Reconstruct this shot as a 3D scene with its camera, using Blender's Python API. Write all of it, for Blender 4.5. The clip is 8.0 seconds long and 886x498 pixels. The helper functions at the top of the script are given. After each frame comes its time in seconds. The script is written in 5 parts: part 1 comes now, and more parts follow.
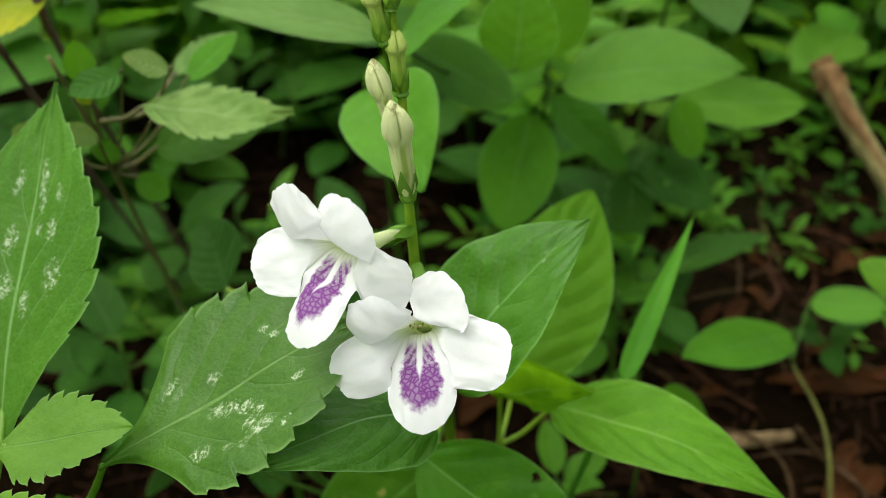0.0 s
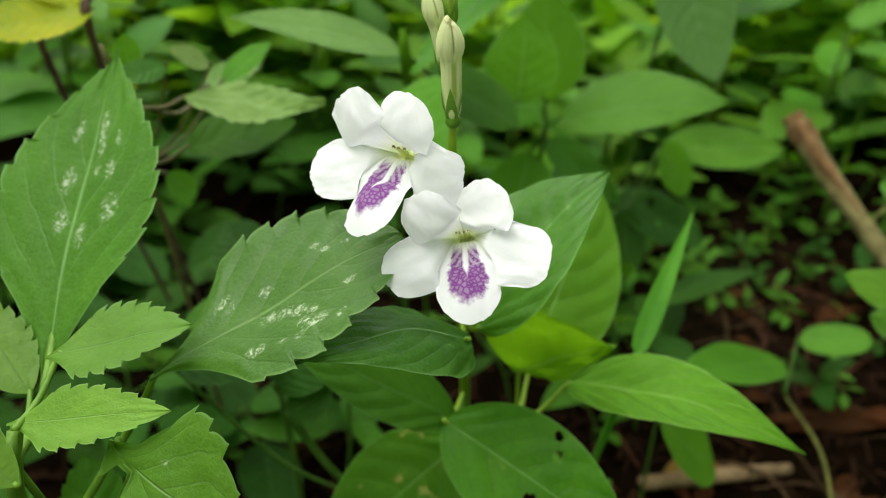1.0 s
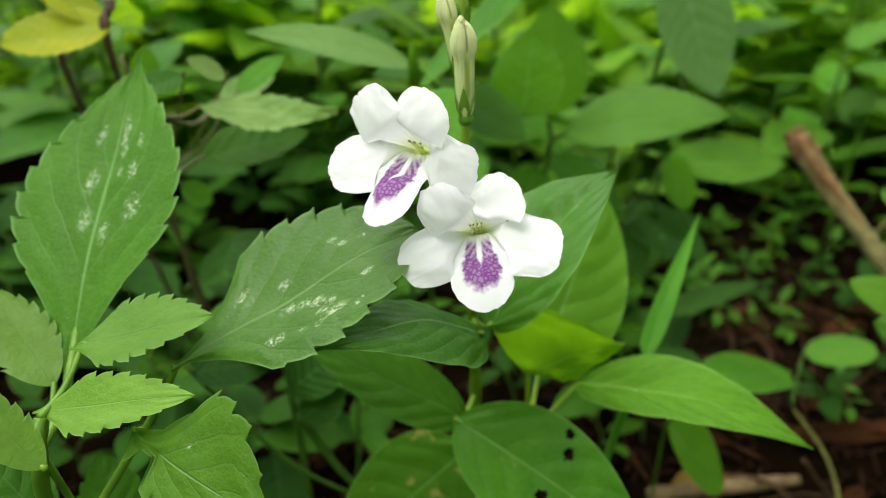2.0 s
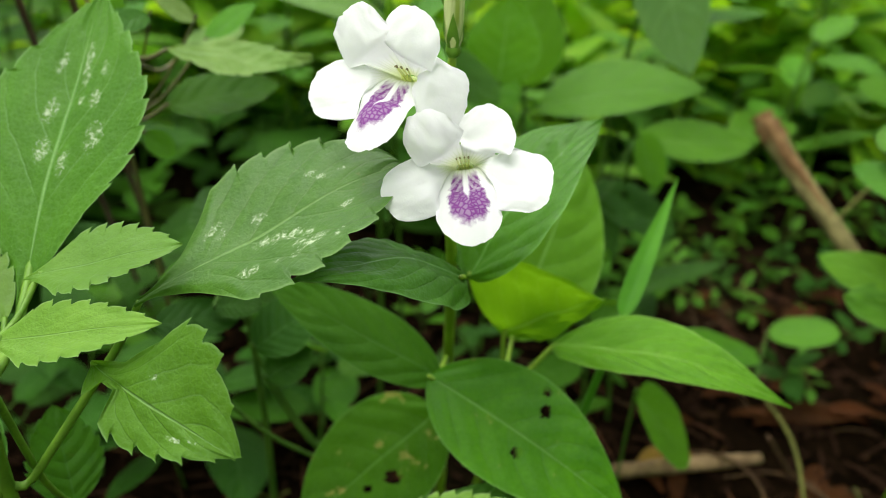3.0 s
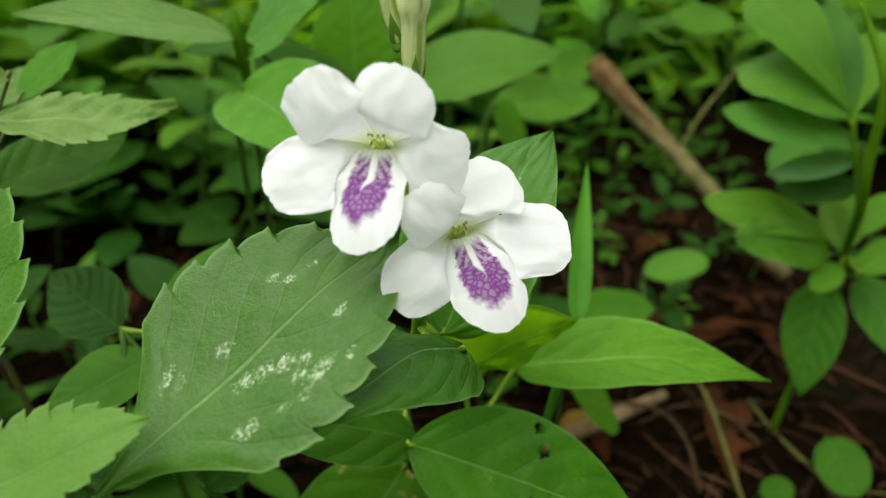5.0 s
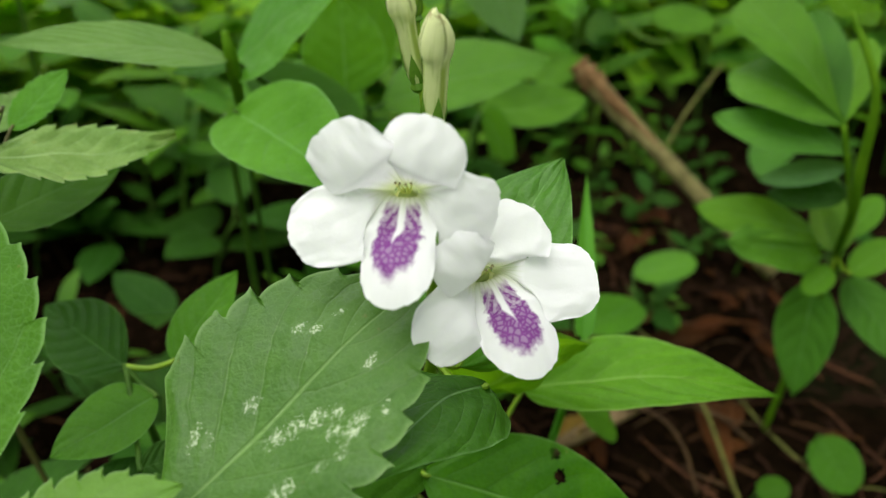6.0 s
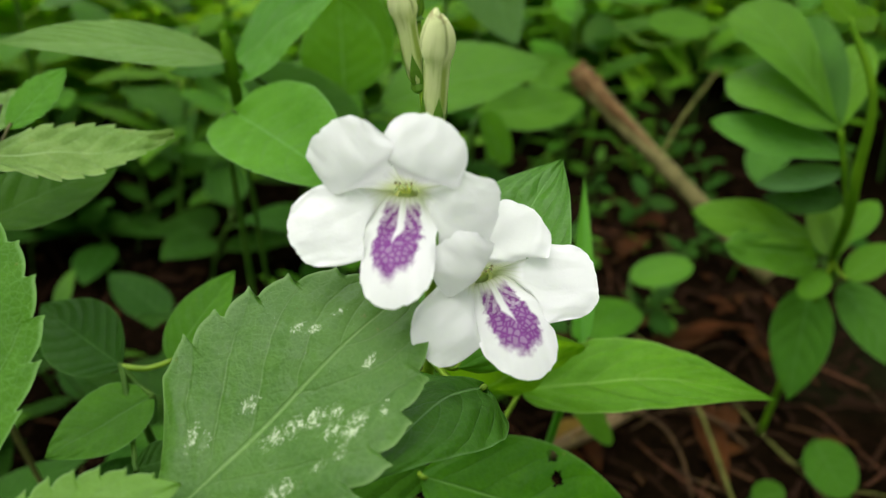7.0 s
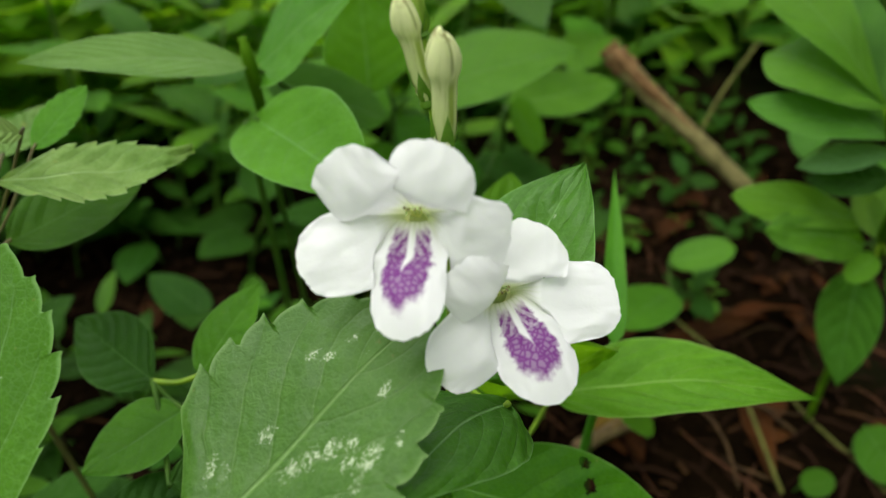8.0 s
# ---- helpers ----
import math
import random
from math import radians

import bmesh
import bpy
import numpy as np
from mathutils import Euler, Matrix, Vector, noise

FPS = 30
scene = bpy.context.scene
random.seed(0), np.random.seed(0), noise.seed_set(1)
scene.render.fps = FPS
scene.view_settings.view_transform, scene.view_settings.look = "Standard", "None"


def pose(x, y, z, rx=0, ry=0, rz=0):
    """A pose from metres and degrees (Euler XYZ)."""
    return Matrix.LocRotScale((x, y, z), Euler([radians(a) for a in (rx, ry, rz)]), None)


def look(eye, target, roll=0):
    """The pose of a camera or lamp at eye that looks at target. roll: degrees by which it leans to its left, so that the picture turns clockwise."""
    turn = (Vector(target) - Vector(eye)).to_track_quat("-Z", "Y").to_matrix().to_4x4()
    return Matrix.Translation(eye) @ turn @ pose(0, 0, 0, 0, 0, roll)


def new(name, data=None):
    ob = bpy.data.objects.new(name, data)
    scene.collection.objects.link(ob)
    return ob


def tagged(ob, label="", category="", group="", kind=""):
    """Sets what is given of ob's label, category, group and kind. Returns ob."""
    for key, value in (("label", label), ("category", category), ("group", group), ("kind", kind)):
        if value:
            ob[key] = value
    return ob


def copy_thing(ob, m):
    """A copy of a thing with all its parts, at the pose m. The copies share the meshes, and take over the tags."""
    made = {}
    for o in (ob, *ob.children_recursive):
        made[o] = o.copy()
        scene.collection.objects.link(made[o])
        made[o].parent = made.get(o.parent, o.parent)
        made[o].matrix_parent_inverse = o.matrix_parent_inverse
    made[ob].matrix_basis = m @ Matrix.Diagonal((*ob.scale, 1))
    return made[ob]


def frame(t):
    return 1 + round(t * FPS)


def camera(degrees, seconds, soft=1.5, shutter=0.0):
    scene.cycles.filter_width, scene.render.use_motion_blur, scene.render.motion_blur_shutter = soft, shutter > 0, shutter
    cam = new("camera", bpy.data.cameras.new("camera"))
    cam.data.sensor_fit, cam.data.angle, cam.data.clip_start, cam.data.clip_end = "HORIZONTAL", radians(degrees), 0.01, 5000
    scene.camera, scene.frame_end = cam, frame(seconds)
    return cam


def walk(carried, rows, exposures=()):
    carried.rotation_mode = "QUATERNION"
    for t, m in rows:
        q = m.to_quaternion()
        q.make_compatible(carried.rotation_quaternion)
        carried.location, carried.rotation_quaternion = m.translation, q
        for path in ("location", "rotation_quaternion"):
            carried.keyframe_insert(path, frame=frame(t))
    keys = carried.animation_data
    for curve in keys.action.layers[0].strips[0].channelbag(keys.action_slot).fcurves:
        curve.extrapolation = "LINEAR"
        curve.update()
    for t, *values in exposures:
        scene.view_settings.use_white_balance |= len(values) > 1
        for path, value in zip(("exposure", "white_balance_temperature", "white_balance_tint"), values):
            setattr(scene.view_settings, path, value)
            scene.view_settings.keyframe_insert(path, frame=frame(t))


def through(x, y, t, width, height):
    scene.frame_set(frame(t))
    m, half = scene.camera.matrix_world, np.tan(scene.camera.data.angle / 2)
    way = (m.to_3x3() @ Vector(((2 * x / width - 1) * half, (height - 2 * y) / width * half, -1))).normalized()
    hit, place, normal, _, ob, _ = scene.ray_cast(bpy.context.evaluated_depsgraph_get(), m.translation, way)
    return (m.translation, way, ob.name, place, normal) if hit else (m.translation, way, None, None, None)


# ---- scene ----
# camera: seconds, metres right / ahead / up from the first eye, yaw, pitch, roll
cam = camera(59.5, 8.0, soft=0.8)
EYE, TILT, LEAN = 0.36, -38.0, 0.0
ROWS = [
    (0, 0.0016, 0.0004, 0.0043, -0.21, -0.45, -0.54),
    (0.1, 0.0017, 0.0042, -0.0127, -0.21, 1.64, -0.03),
    (0.2, -0.0054, 0.0058, -0.0242, -1.07, 2.13, -1.31),
    (0.3, -0.0055, 0.0020, -0.0281, -0.91, 3.22, -0.92),
    (0.5, -0.0081, -0.0054, -0.0357, -0.99, 5.02, -0.48),
    (1, -0.0147, -0.0106, -0.0447, -2.23, 8.28, -0.77),
    (1.5, -0.0169, -0.0152, -0.0452, -2.34, 8.20, -0.76),
    (1.7, -0.0156, -0.0147, -0.0488, -1.80, 9.25, -0.48),
    (2.8, -0.0270, -0.0116, -0.0682, -4.27, 11.15, -1.38),
    (3, -0.0231, -0.0031, -0.0678, -5.33, 10.31, -1.34),
    (3.5, -0.0461, 0.0067, -0.0453, -11.29, 8.41, 3.78),
    (4, -0.0468, 0.0183, -0.0372, -15.81, 6.96, 9.73),
    (4.5, -0.0523, 0.0235, -0.0417, -17.13, 6.59, 11.36),
    (4.7, -0.0544, 0.0254, -0.0389, -17.38, 6.15, 11.66),
    (5.8, -0.0656, 0.0344, -0.0182, -20.21, 4.13, 14.29),
    (6, -0.0651, 0.0327, -0.0192, -20.09, 4.30, 14.14),
    (6.5, -0.0694, 0.0213, -0.0167, -19.45, 4.76, 13.91),
    (7, -0.0659, 0.0332, -0.0196, -20.46, 4.47, 13.83),
    (7.5, -0.0598, 0.0414, -0.0261, -20.75, 3.92, 14.31),
    (7.8, -0.0581, 0.0429, -0.0219, -20.89, 4.02, 14.48),
    (8, -0.0575, 0.0337, -0.0124, -17.00, 3.61, 15.45),
]
walk(cam, [(t, pose(0, 0, EYE, TILT, LEAN, 0) @ pose(x, y, z, 90 + pitch, roll, yaw)) for t, x, y, z, yaw, pitch, roll in ROWS],
     [(0, 0.91), (1.7, 0.97), (2.8, 1.12), (3.2, 1.06), (4.0, 0.83), (7.0, 0.77), (8.0, 0.69)])
cam.data.dof.use_dof = True
cam.data.dof.focus_distance = 0.168
cam.data.dof.aperture_fstop = 11.5

# ---- world and light: bright overcast, open sky above ----
world = bpy.data.worlds.new("overcast_sky")
scene.world = world
world.use_nodes = True
wn, wl = world.node_tree.nodes, world.node_tree.links
sky = wn.new("ShaderNodeTexSky")
sky.sky_type, sky.sun_disc = "NISHITA", False
sky.sun_elevation, sky.sun_rotation = radians(62), radians(-35)
sky.air_density, sky.dust_density = 1.0, 4.0
pale = wn.new("ShaderNodeHueSaturation")
pale.inputs["Saturation"].default_value = 0.15
wl.new(sky.outputs["Color"], pale.inputs["Color"])
wl.new(pale.outputs["Color"], wn["Background"].inputs["Color"])
wn["Background"].inputs["Strength"].default_value = 0.13
sun = new("sun", bpy.data.lights.new("sun", "SUN"))
sun.data.energy, sun.data.angle, sun.data.color = 1.5, radians(40), (1.0, 0.98, 0.935)
sun.matrix_world = look((-0.6, -0.55, 2.0), (0, 0.1, 0))


# ---- node helpers and materials ----
class Net:
    """Short hand for building a material's nodes."""

    def __init__(self, name):
        self.mat = bpy.data.materials.new(name)
        self.mat.use_nodes = True
        self.n, self.l = self.mat.node_tree.nodes, self.mat.node_tree.links
        self.n.clear()
        self.out = self.n.new("ShaderNodeOutputMaterial")

    def add(self, kind, **sockets):
        node = self.n.new(kind)
        for k, v in sockets.items():
            self.put(node.inputs[k.replace("_", " ")], v)
        return node

    def put(self, socket, v):
        if isinstance(v, bpy.types.NodeSocket):
            self.l.new(v, socket)
        else:
            socket.default_value = v

    def math(self, op, a, b=0.0, c=0.0, clamp=False):
        node = self.n.new("ShaderNodeMath")
        node.operation, node.use_clamp = op, clamp
        for i, v in enumerate((a, b, c)):
            self.put(node.inputs[i], v)
        return node.outputs[0]

    def ramp(self, v, a, b, lo=0.0, hi=1.0):
        node = self.n.new("ShaderNodeMapRange")
        node.interpolation_type = "SMOOTHSTEP"
        for i, x in enumerate((v, a, b, lo, hi)):
            self.put(node.inputs[i], x)
        return node.outputs[0]

    def mix(self, f, a, b, mode="MIX"):
        node = self.n.new("ShaderNodeMix")
        node.data_type, node.blend_type = "RGBA", mode
        self.put(node.inputs[0], f)
        for i, v in ((6, a), (7, b)):
            self.put(node.inputs[i], (*v, 1.0) if isinstance(v, tuple) and len(v) == 3 else v)
        return node.outputs[2]

    def noise(self, scale, detail=3.0, vec=None, rough=0.55):
        node = self.n.new("ShaderNodeTexNoise")
        node.inputs["Scale"].default_value, node.inputs["Detail"].default_value = scale, detail
        node.inputs["Roughness"].default_value = rough
        if vec is not None:
            self.l.new(vec, node.inputs["Vector"])
        return node.outputs["Fac"]

    def where(self):
        return self.n.new("ShaderNodeTexCoord").outputs["Object"]

    def uv(self):
        sep = self.n.new("ShaderNodeSeparateXYZ")
        self.l.new(self.n.new("ShaderNodeTexCoord").outputs["UV"], sep.inputs[0])
        return sep.outputs[0], sep.outputs[1]

    def bump(self, height, strength, distance):
        return self.add("ShaderNodeBump", Height=height, Strength=strength, Distance=distance).outputs[0]

    def finish(self, color, rough, normal=None, through=None, share=0.0, specular=0.4):
        p = self.n.new("ShaderNodeBsdfPrincipled")
        self.put(p.inputs["Base Color"], (*color, 1.0) if isinstance(color, tuple) else color)
        self.put(p.inputs["Roughness"], rough)
        p.inputs["Specular IOR Level"].default_value = specular
        if normal is not None:
            self.l.new(normal, p.inputs["Normal"])
        last = p.outputs[0]
        if share:
            t = self.n.new("ShaderNodeBsdfTranslucent")
            self.put(t.inputs["Color"], (*through, 1.0) if isinstance(through, tuple) else through)
            m = self.n.new("ShaderNodeMixShader")
            m.inputs[0].default_value = share
            self.l.new(last, m.inputs[1])
            self.l.new(t.outputs[0], m.inputs[2])
            last = m.outputs[0]
        self.l.new(last, self.out.inputs[0])
        return self.mat


RIBS = {}


def leaf_material(name, dark, light, vein, veins=7.0, slant=0.55, rough=0.5, share=0.3, through=None, spots=(), blemish=0.0,
                  vein_show=0.5, specular=0.12, relief=1.0, per_island=False, bend=1.35, bare=0.0, sides=0.6, net=0.11):
    """Leaf blade: u runs across (midrib at 0.5), v from base to tip; side veins leave the midrib and bend forward."""
    RIBS[name] = (veins, slant, bend)
    dark, light = (*dark[:2], dark[2] * 0.62), (*light[:2], light[2] * 0.62)
    n = Net(name)
    u, v = n.uv()
    spot = n.where()
    a = n.math("MULTIPLY", n.math("ABSOLUTE", n.math("SUBTRACT", u, 0.5)), 2.0)
    mid = n.ramp(n.math("MULTIPLY", a, n.ramp(v, 0.0, 1.0, 0.7, 1.6)), 0.008, 0.034, 1.0, 0.0)
    sway = n.math("MULTIPLY", n.math("SUBTRACT", n.noise(120.0, 2.0, spot), 0.5), 0.3)
    bent = n.math("SUBTRACT", n.math("MULTIPLY", v, veins), n.math("MULTIPLY", n.math("POWER", a, bend), slant * veins * 0.5))
    saw = n.math("ABSOLUTE", n.math("SUBTRACT", n.math("FRACT", n.math("ADD", bent, sway)), 0.5))
    side = n.math("MULTIPLY", n.ramp(saw, 0.004, 0.034, 1.0, 0.0), n.ramp(a, 0.55, 0.96, 0.8, 0.0))
    groove = n.math("MULTIPLY", n.ramp(saw, 0.0, 0.09, 1.0, 0.0), n.ramp(a, 0.75, 1.0, 1.0, 0.2))
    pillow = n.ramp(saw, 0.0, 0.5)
    if bare:
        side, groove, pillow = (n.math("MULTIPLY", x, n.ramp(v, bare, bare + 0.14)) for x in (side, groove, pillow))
    rim = n.ramp(a, 0.955, 0.995)
    cells = n.add("ShaderNodeTexVoronoi", Scale=640.0, Vector=spot)
    cells.feature = "DISTANCE_TO_EDGE"
    mesh_veins = n.ramp(cells.outputs["Distance"], 0.02, 0.14, 1.0, 0.0)
    wide, broad, fine = n.noise(24.0, 3.0, spot), n.noise(75.0, 4.0, spot), n.noise(900.0, 3.0, spot)
    if per_island:
        luck = n.n.new("ShaderNodeNewGeometry").outputs["Random Per Island"]
    else:
        luck = n.n.new("ShaderNodeObjectInfo").outputs["Random"]
    tone = n.math("ADD", n.math("MULTIPLY", wide, 0.35), n.math("ADD", n.math("MULTIPLY", broad, 0.25), n.math("ADD", n.math("MULTIPLY", n.noise(330.0, 4.0, spot, 0.65), 0.22), n.math("MULTIPLY", fine, 0.18))))
    color = n.mix(n.ramp(tone, 0.38, 0.62), dark, light)
    # darker between side veins and in their grooves: relief shading put into colour
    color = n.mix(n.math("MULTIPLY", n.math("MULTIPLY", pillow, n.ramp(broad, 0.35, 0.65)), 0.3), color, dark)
    color = n.mix(n.math("MULTIPLY", groove, 0.3), color, tuple(c * 0.55 for c in dark))
    color = n.mix(n.math("MAXIMUM", n.math("MULTIPLY", mid, min(1.0, vein_show * 1.5)), n.math("MULTIPLY", side, vein_show * sides)), color, vein)
    speck = n.ramp(n.noise(520.0, 2.0, spot), 0.735, 0.77)
    color = n.mix(n.math("MULTIPLY", speck, 0.5), color, (0.16, 0.15, 0.03))
    color = n.mix(n.math("MULTIPLY", mesh_veins, net), color, vein)
    color = n.mix(n.math("MULTIPLY", rim, 0.55), color, vein)
    shade = n.n.new("ShaderNodeHueSaturation")
    n.put(shade.inputs["Hue"], n.ramp(luck, 0.0, 1.0, 0.497, 0.507))
    n.put(shade.inputs["Value"], n.ramp(n.math("FRACT", n.math("MULTIPLY", luck, 7.3)), 0.0, 1.0, 0.38 if per_island else 0.78, 1.15 if per_island else 1.06))
    n.put(shade.inputs["Color"], color)
    color = shade.outputs[0]
    if blemish:
        scar = n.ramp(n.noise(160.0, 5.0, spot), 0.70 - blemish, 0.76 - blemish)
        color = n.mix(n.math("MULTIPLY", scar, 0.75), color, (0.32, 0.3, 0.07))
    if spots:
        at = n.n.new("ShaderNodeCombineXYZ")
        n.put(at.inputs[0], u)
        n.put(at.inputs[1], v)
        field = 0.0
        for su, sv, sr in spots:
            d = n.n.new("ShaderNodeVectorMath")
            d.operation = "DISTANCE"
            n.put(d.inputs[0], at.outputs[0])
            d.inputs[1].default_value = (su, sv, 0)
            field = n.math("MAXIMUM", field, n.ramp(d.outputs["Value"], 0.0, sr, 1.0, 0.0))
        # feeding trails: crumbs strung along the bands of a noise
        bands = n.math("ABSOLUTE", n.math("SUBTRACT", n.noise(560.0, 2.0, spot, 0.45), 0.5))
        worm = n.ramp(bands, 0.03, 0.12, 1.0, 0.12)
        crumbs = n.math("ADD", n.math("MULTIPLY", n.noise(700.0, 2.0, spot, 0.5), 0.35), n.math("MULTIPLY", n.noise(2300.0, 3.0, spot, 0.7), 0.65))
        mask = n.ramp(n.math("ADD", n.math("MULTIPLY", n.ramp(field, 0.05, 0.95), 0.2), crumbs), 0.645, 0.735)
        color = n.mix(n.math("MULTIPLY", n.math("MULTIPLY", mask, worm), 0.85), color, (0.5, 0.6, 0.38))
        flaw = 0.0 if len(spots) < 5 else n.ramp(n.noise(1500.0, 2.0, spot), 0.74, 0.8)
        color = n.mix(n.math("MULTIPLY", flaw, 0.3), color, (0.4, 0.5, 0.28))
    height = n.math("ADD", n.math("MULTIPLY", pillow, 0.45 * relief), n.math("ADD", n.math("MULTIPLY", fine, 0.32), n.math("MULTIPLY", n.noise(210.0, 3.0, spot), 0.65)))
    height = n.math("SUBTRACT", height, n.math("ADD", n.math("MULTIPLY", mid, 0.5), n.math("ADD", n.math("MULTIPLY", groove, 0.22 * relief), n.math("MULTIPLY", mesh_veins, 0.03))))
    normal = n.bump(height, 0.55, 0.0014)
    glow = through or tuple(min(1.0, c * k) for c, k in zip(light, (2.1, 1.9, 0.9)))
    lit = n.mix(n.math("MULTIPLY", n.math("MAXIMUM", mid, side), 0.25), glow, vein)
    gloss = n.ramp(n.noise(240.0, 3.0, spot), 0.3, 0.7, rough - 0.08, rough + 0.1)
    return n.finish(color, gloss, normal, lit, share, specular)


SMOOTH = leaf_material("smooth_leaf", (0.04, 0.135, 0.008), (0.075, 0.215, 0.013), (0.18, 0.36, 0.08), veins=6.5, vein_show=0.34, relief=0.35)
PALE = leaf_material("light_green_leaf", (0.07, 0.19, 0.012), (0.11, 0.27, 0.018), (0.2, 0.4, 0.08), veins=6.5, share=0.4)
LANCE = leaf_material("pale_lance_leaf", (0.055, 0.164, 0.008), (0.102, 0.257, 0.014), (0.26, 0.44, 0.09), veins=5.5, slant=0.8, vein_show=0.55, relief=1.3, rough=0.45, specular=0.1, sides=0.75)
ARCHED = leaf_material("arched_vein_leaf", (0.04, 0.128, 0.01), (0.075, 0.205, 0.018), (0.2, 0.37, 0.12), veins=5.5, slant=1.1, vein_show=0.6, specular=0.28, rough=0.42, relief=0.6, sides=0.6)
# darker copy of the weed leaf, with shade put into its colour
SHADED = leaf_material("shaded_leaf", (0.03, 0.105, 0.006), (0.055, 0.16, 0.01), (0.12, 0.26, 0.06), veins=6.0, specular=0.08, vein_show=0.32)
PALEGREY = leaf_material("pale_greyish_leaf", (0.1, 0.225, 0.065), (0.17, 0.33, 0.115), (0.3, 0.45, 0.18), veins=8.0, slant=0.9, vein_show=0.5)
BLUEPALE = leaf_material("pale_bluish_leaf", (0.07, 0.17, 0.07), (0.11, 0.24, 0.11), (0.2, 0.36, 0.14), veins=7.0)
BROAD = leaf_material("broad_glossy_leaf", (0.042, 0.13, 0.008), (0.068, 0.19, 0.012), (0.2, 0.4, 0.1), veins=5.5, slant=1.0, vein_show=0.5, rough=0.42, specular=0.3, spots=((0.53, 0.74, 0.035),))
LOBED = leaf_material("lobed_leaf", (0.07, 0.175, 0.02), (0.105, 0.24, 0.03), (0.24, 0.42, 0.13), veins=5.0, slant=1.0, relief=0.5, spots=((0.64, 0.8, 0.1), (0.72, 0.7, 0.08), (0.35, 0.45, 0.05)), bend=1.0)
# darker still: deep shade under taller plants put into the leaf colour
DEEPSHADE = leaf_material("deep_shade_leaf", (0.014, 0.058, 0.005), (0.03, 0.1, 0.01), (0.12, 0.26, 0.06), veins=7.0, specular=0.08, vein_show=0.32)
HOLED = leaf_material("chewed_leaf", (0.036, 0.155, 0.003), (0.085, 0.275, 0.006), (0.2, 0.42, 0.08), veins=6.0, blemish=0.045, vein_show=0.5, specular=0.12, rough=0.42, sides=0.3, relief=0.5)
# HOLED with shade darkened into its colour, and more yellow blemishes
LOWHOLED = leaf_material("shaded_chewed_leaf", (0.028, 0.1, 0.004), (0.052, 0.165, 0.006), (0.14, 0.32, 0.06), veins=6.0, blemish=0.1, vein_show=0.3, specular=0.05)
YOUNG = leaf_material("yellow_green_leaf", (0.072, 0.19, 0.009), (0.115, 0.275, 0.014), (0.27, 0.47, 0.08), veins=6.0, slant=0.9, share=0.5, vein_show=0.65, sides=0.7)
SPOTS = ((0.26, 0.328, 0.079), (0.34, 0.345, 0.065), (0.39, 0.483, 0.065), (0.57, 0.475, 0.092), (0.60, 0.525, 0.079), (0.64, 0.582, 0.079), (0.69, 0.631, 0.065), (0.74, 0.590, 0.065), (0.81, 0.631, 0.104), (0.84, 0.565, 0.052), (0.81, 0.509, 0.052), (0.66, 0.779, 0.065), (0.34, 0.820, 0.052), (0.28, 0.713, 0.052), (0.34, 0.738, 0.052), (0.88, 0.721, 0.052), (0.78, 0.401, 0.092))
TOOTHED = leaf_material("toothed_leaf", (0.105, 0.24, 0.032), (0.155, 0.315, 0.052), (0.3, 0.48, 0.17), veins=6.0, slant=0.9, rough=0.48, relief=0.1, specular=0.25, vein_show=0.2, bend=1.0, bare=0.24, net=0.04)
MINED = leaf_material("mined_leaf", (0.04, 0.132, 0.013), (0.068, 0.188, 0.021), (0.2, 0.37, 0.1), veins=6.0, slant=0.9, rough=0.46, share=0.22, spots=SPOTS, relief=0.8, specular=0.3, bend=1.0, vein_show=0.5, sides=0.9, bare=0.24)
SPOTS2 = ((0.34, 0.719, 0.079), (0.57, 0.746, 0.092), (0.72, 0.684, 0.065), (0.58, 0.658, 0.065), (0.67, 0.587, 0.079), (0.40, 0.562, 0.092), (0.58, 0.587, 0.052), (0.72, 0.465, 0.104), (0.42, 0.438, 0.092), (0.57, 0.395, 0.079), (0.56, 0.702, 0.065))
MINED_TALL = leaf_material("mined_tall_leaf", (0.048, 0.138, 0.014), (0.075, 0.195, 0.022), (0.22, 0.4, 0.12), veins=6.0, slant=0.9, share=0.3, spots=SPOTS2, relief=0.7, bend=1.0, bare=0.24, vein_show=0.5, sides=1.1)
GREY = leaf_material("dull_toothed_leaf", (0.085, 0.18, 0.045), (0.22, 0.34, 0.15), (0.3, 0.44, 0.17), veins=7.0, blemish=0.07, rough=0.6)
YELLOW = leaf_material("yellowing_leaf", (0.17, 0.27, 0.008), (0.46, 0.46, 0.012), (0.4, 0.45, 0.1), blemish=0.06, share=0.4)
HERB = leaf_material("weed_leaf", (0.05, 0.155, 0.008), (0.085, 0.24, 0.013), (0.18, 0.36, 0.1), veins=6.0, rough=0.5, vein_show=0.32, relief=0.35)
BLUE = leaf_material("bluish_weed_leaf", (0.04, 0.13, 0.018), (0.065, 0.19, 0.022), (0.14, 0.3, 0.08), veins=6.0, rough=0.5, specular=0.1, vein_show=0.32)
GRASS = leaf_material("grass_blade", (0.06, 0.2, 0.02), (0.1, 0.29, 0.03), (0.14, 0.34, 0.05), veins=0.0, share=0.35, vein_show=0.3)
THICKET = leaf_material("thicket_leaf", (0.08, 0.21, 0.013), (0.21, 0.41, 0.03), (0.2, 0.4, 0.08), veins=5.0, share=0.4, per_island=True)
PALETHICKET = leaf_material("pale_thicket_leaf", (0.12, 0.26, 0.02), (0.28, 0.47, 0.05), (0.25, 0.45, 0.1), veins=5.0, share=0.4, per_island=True)
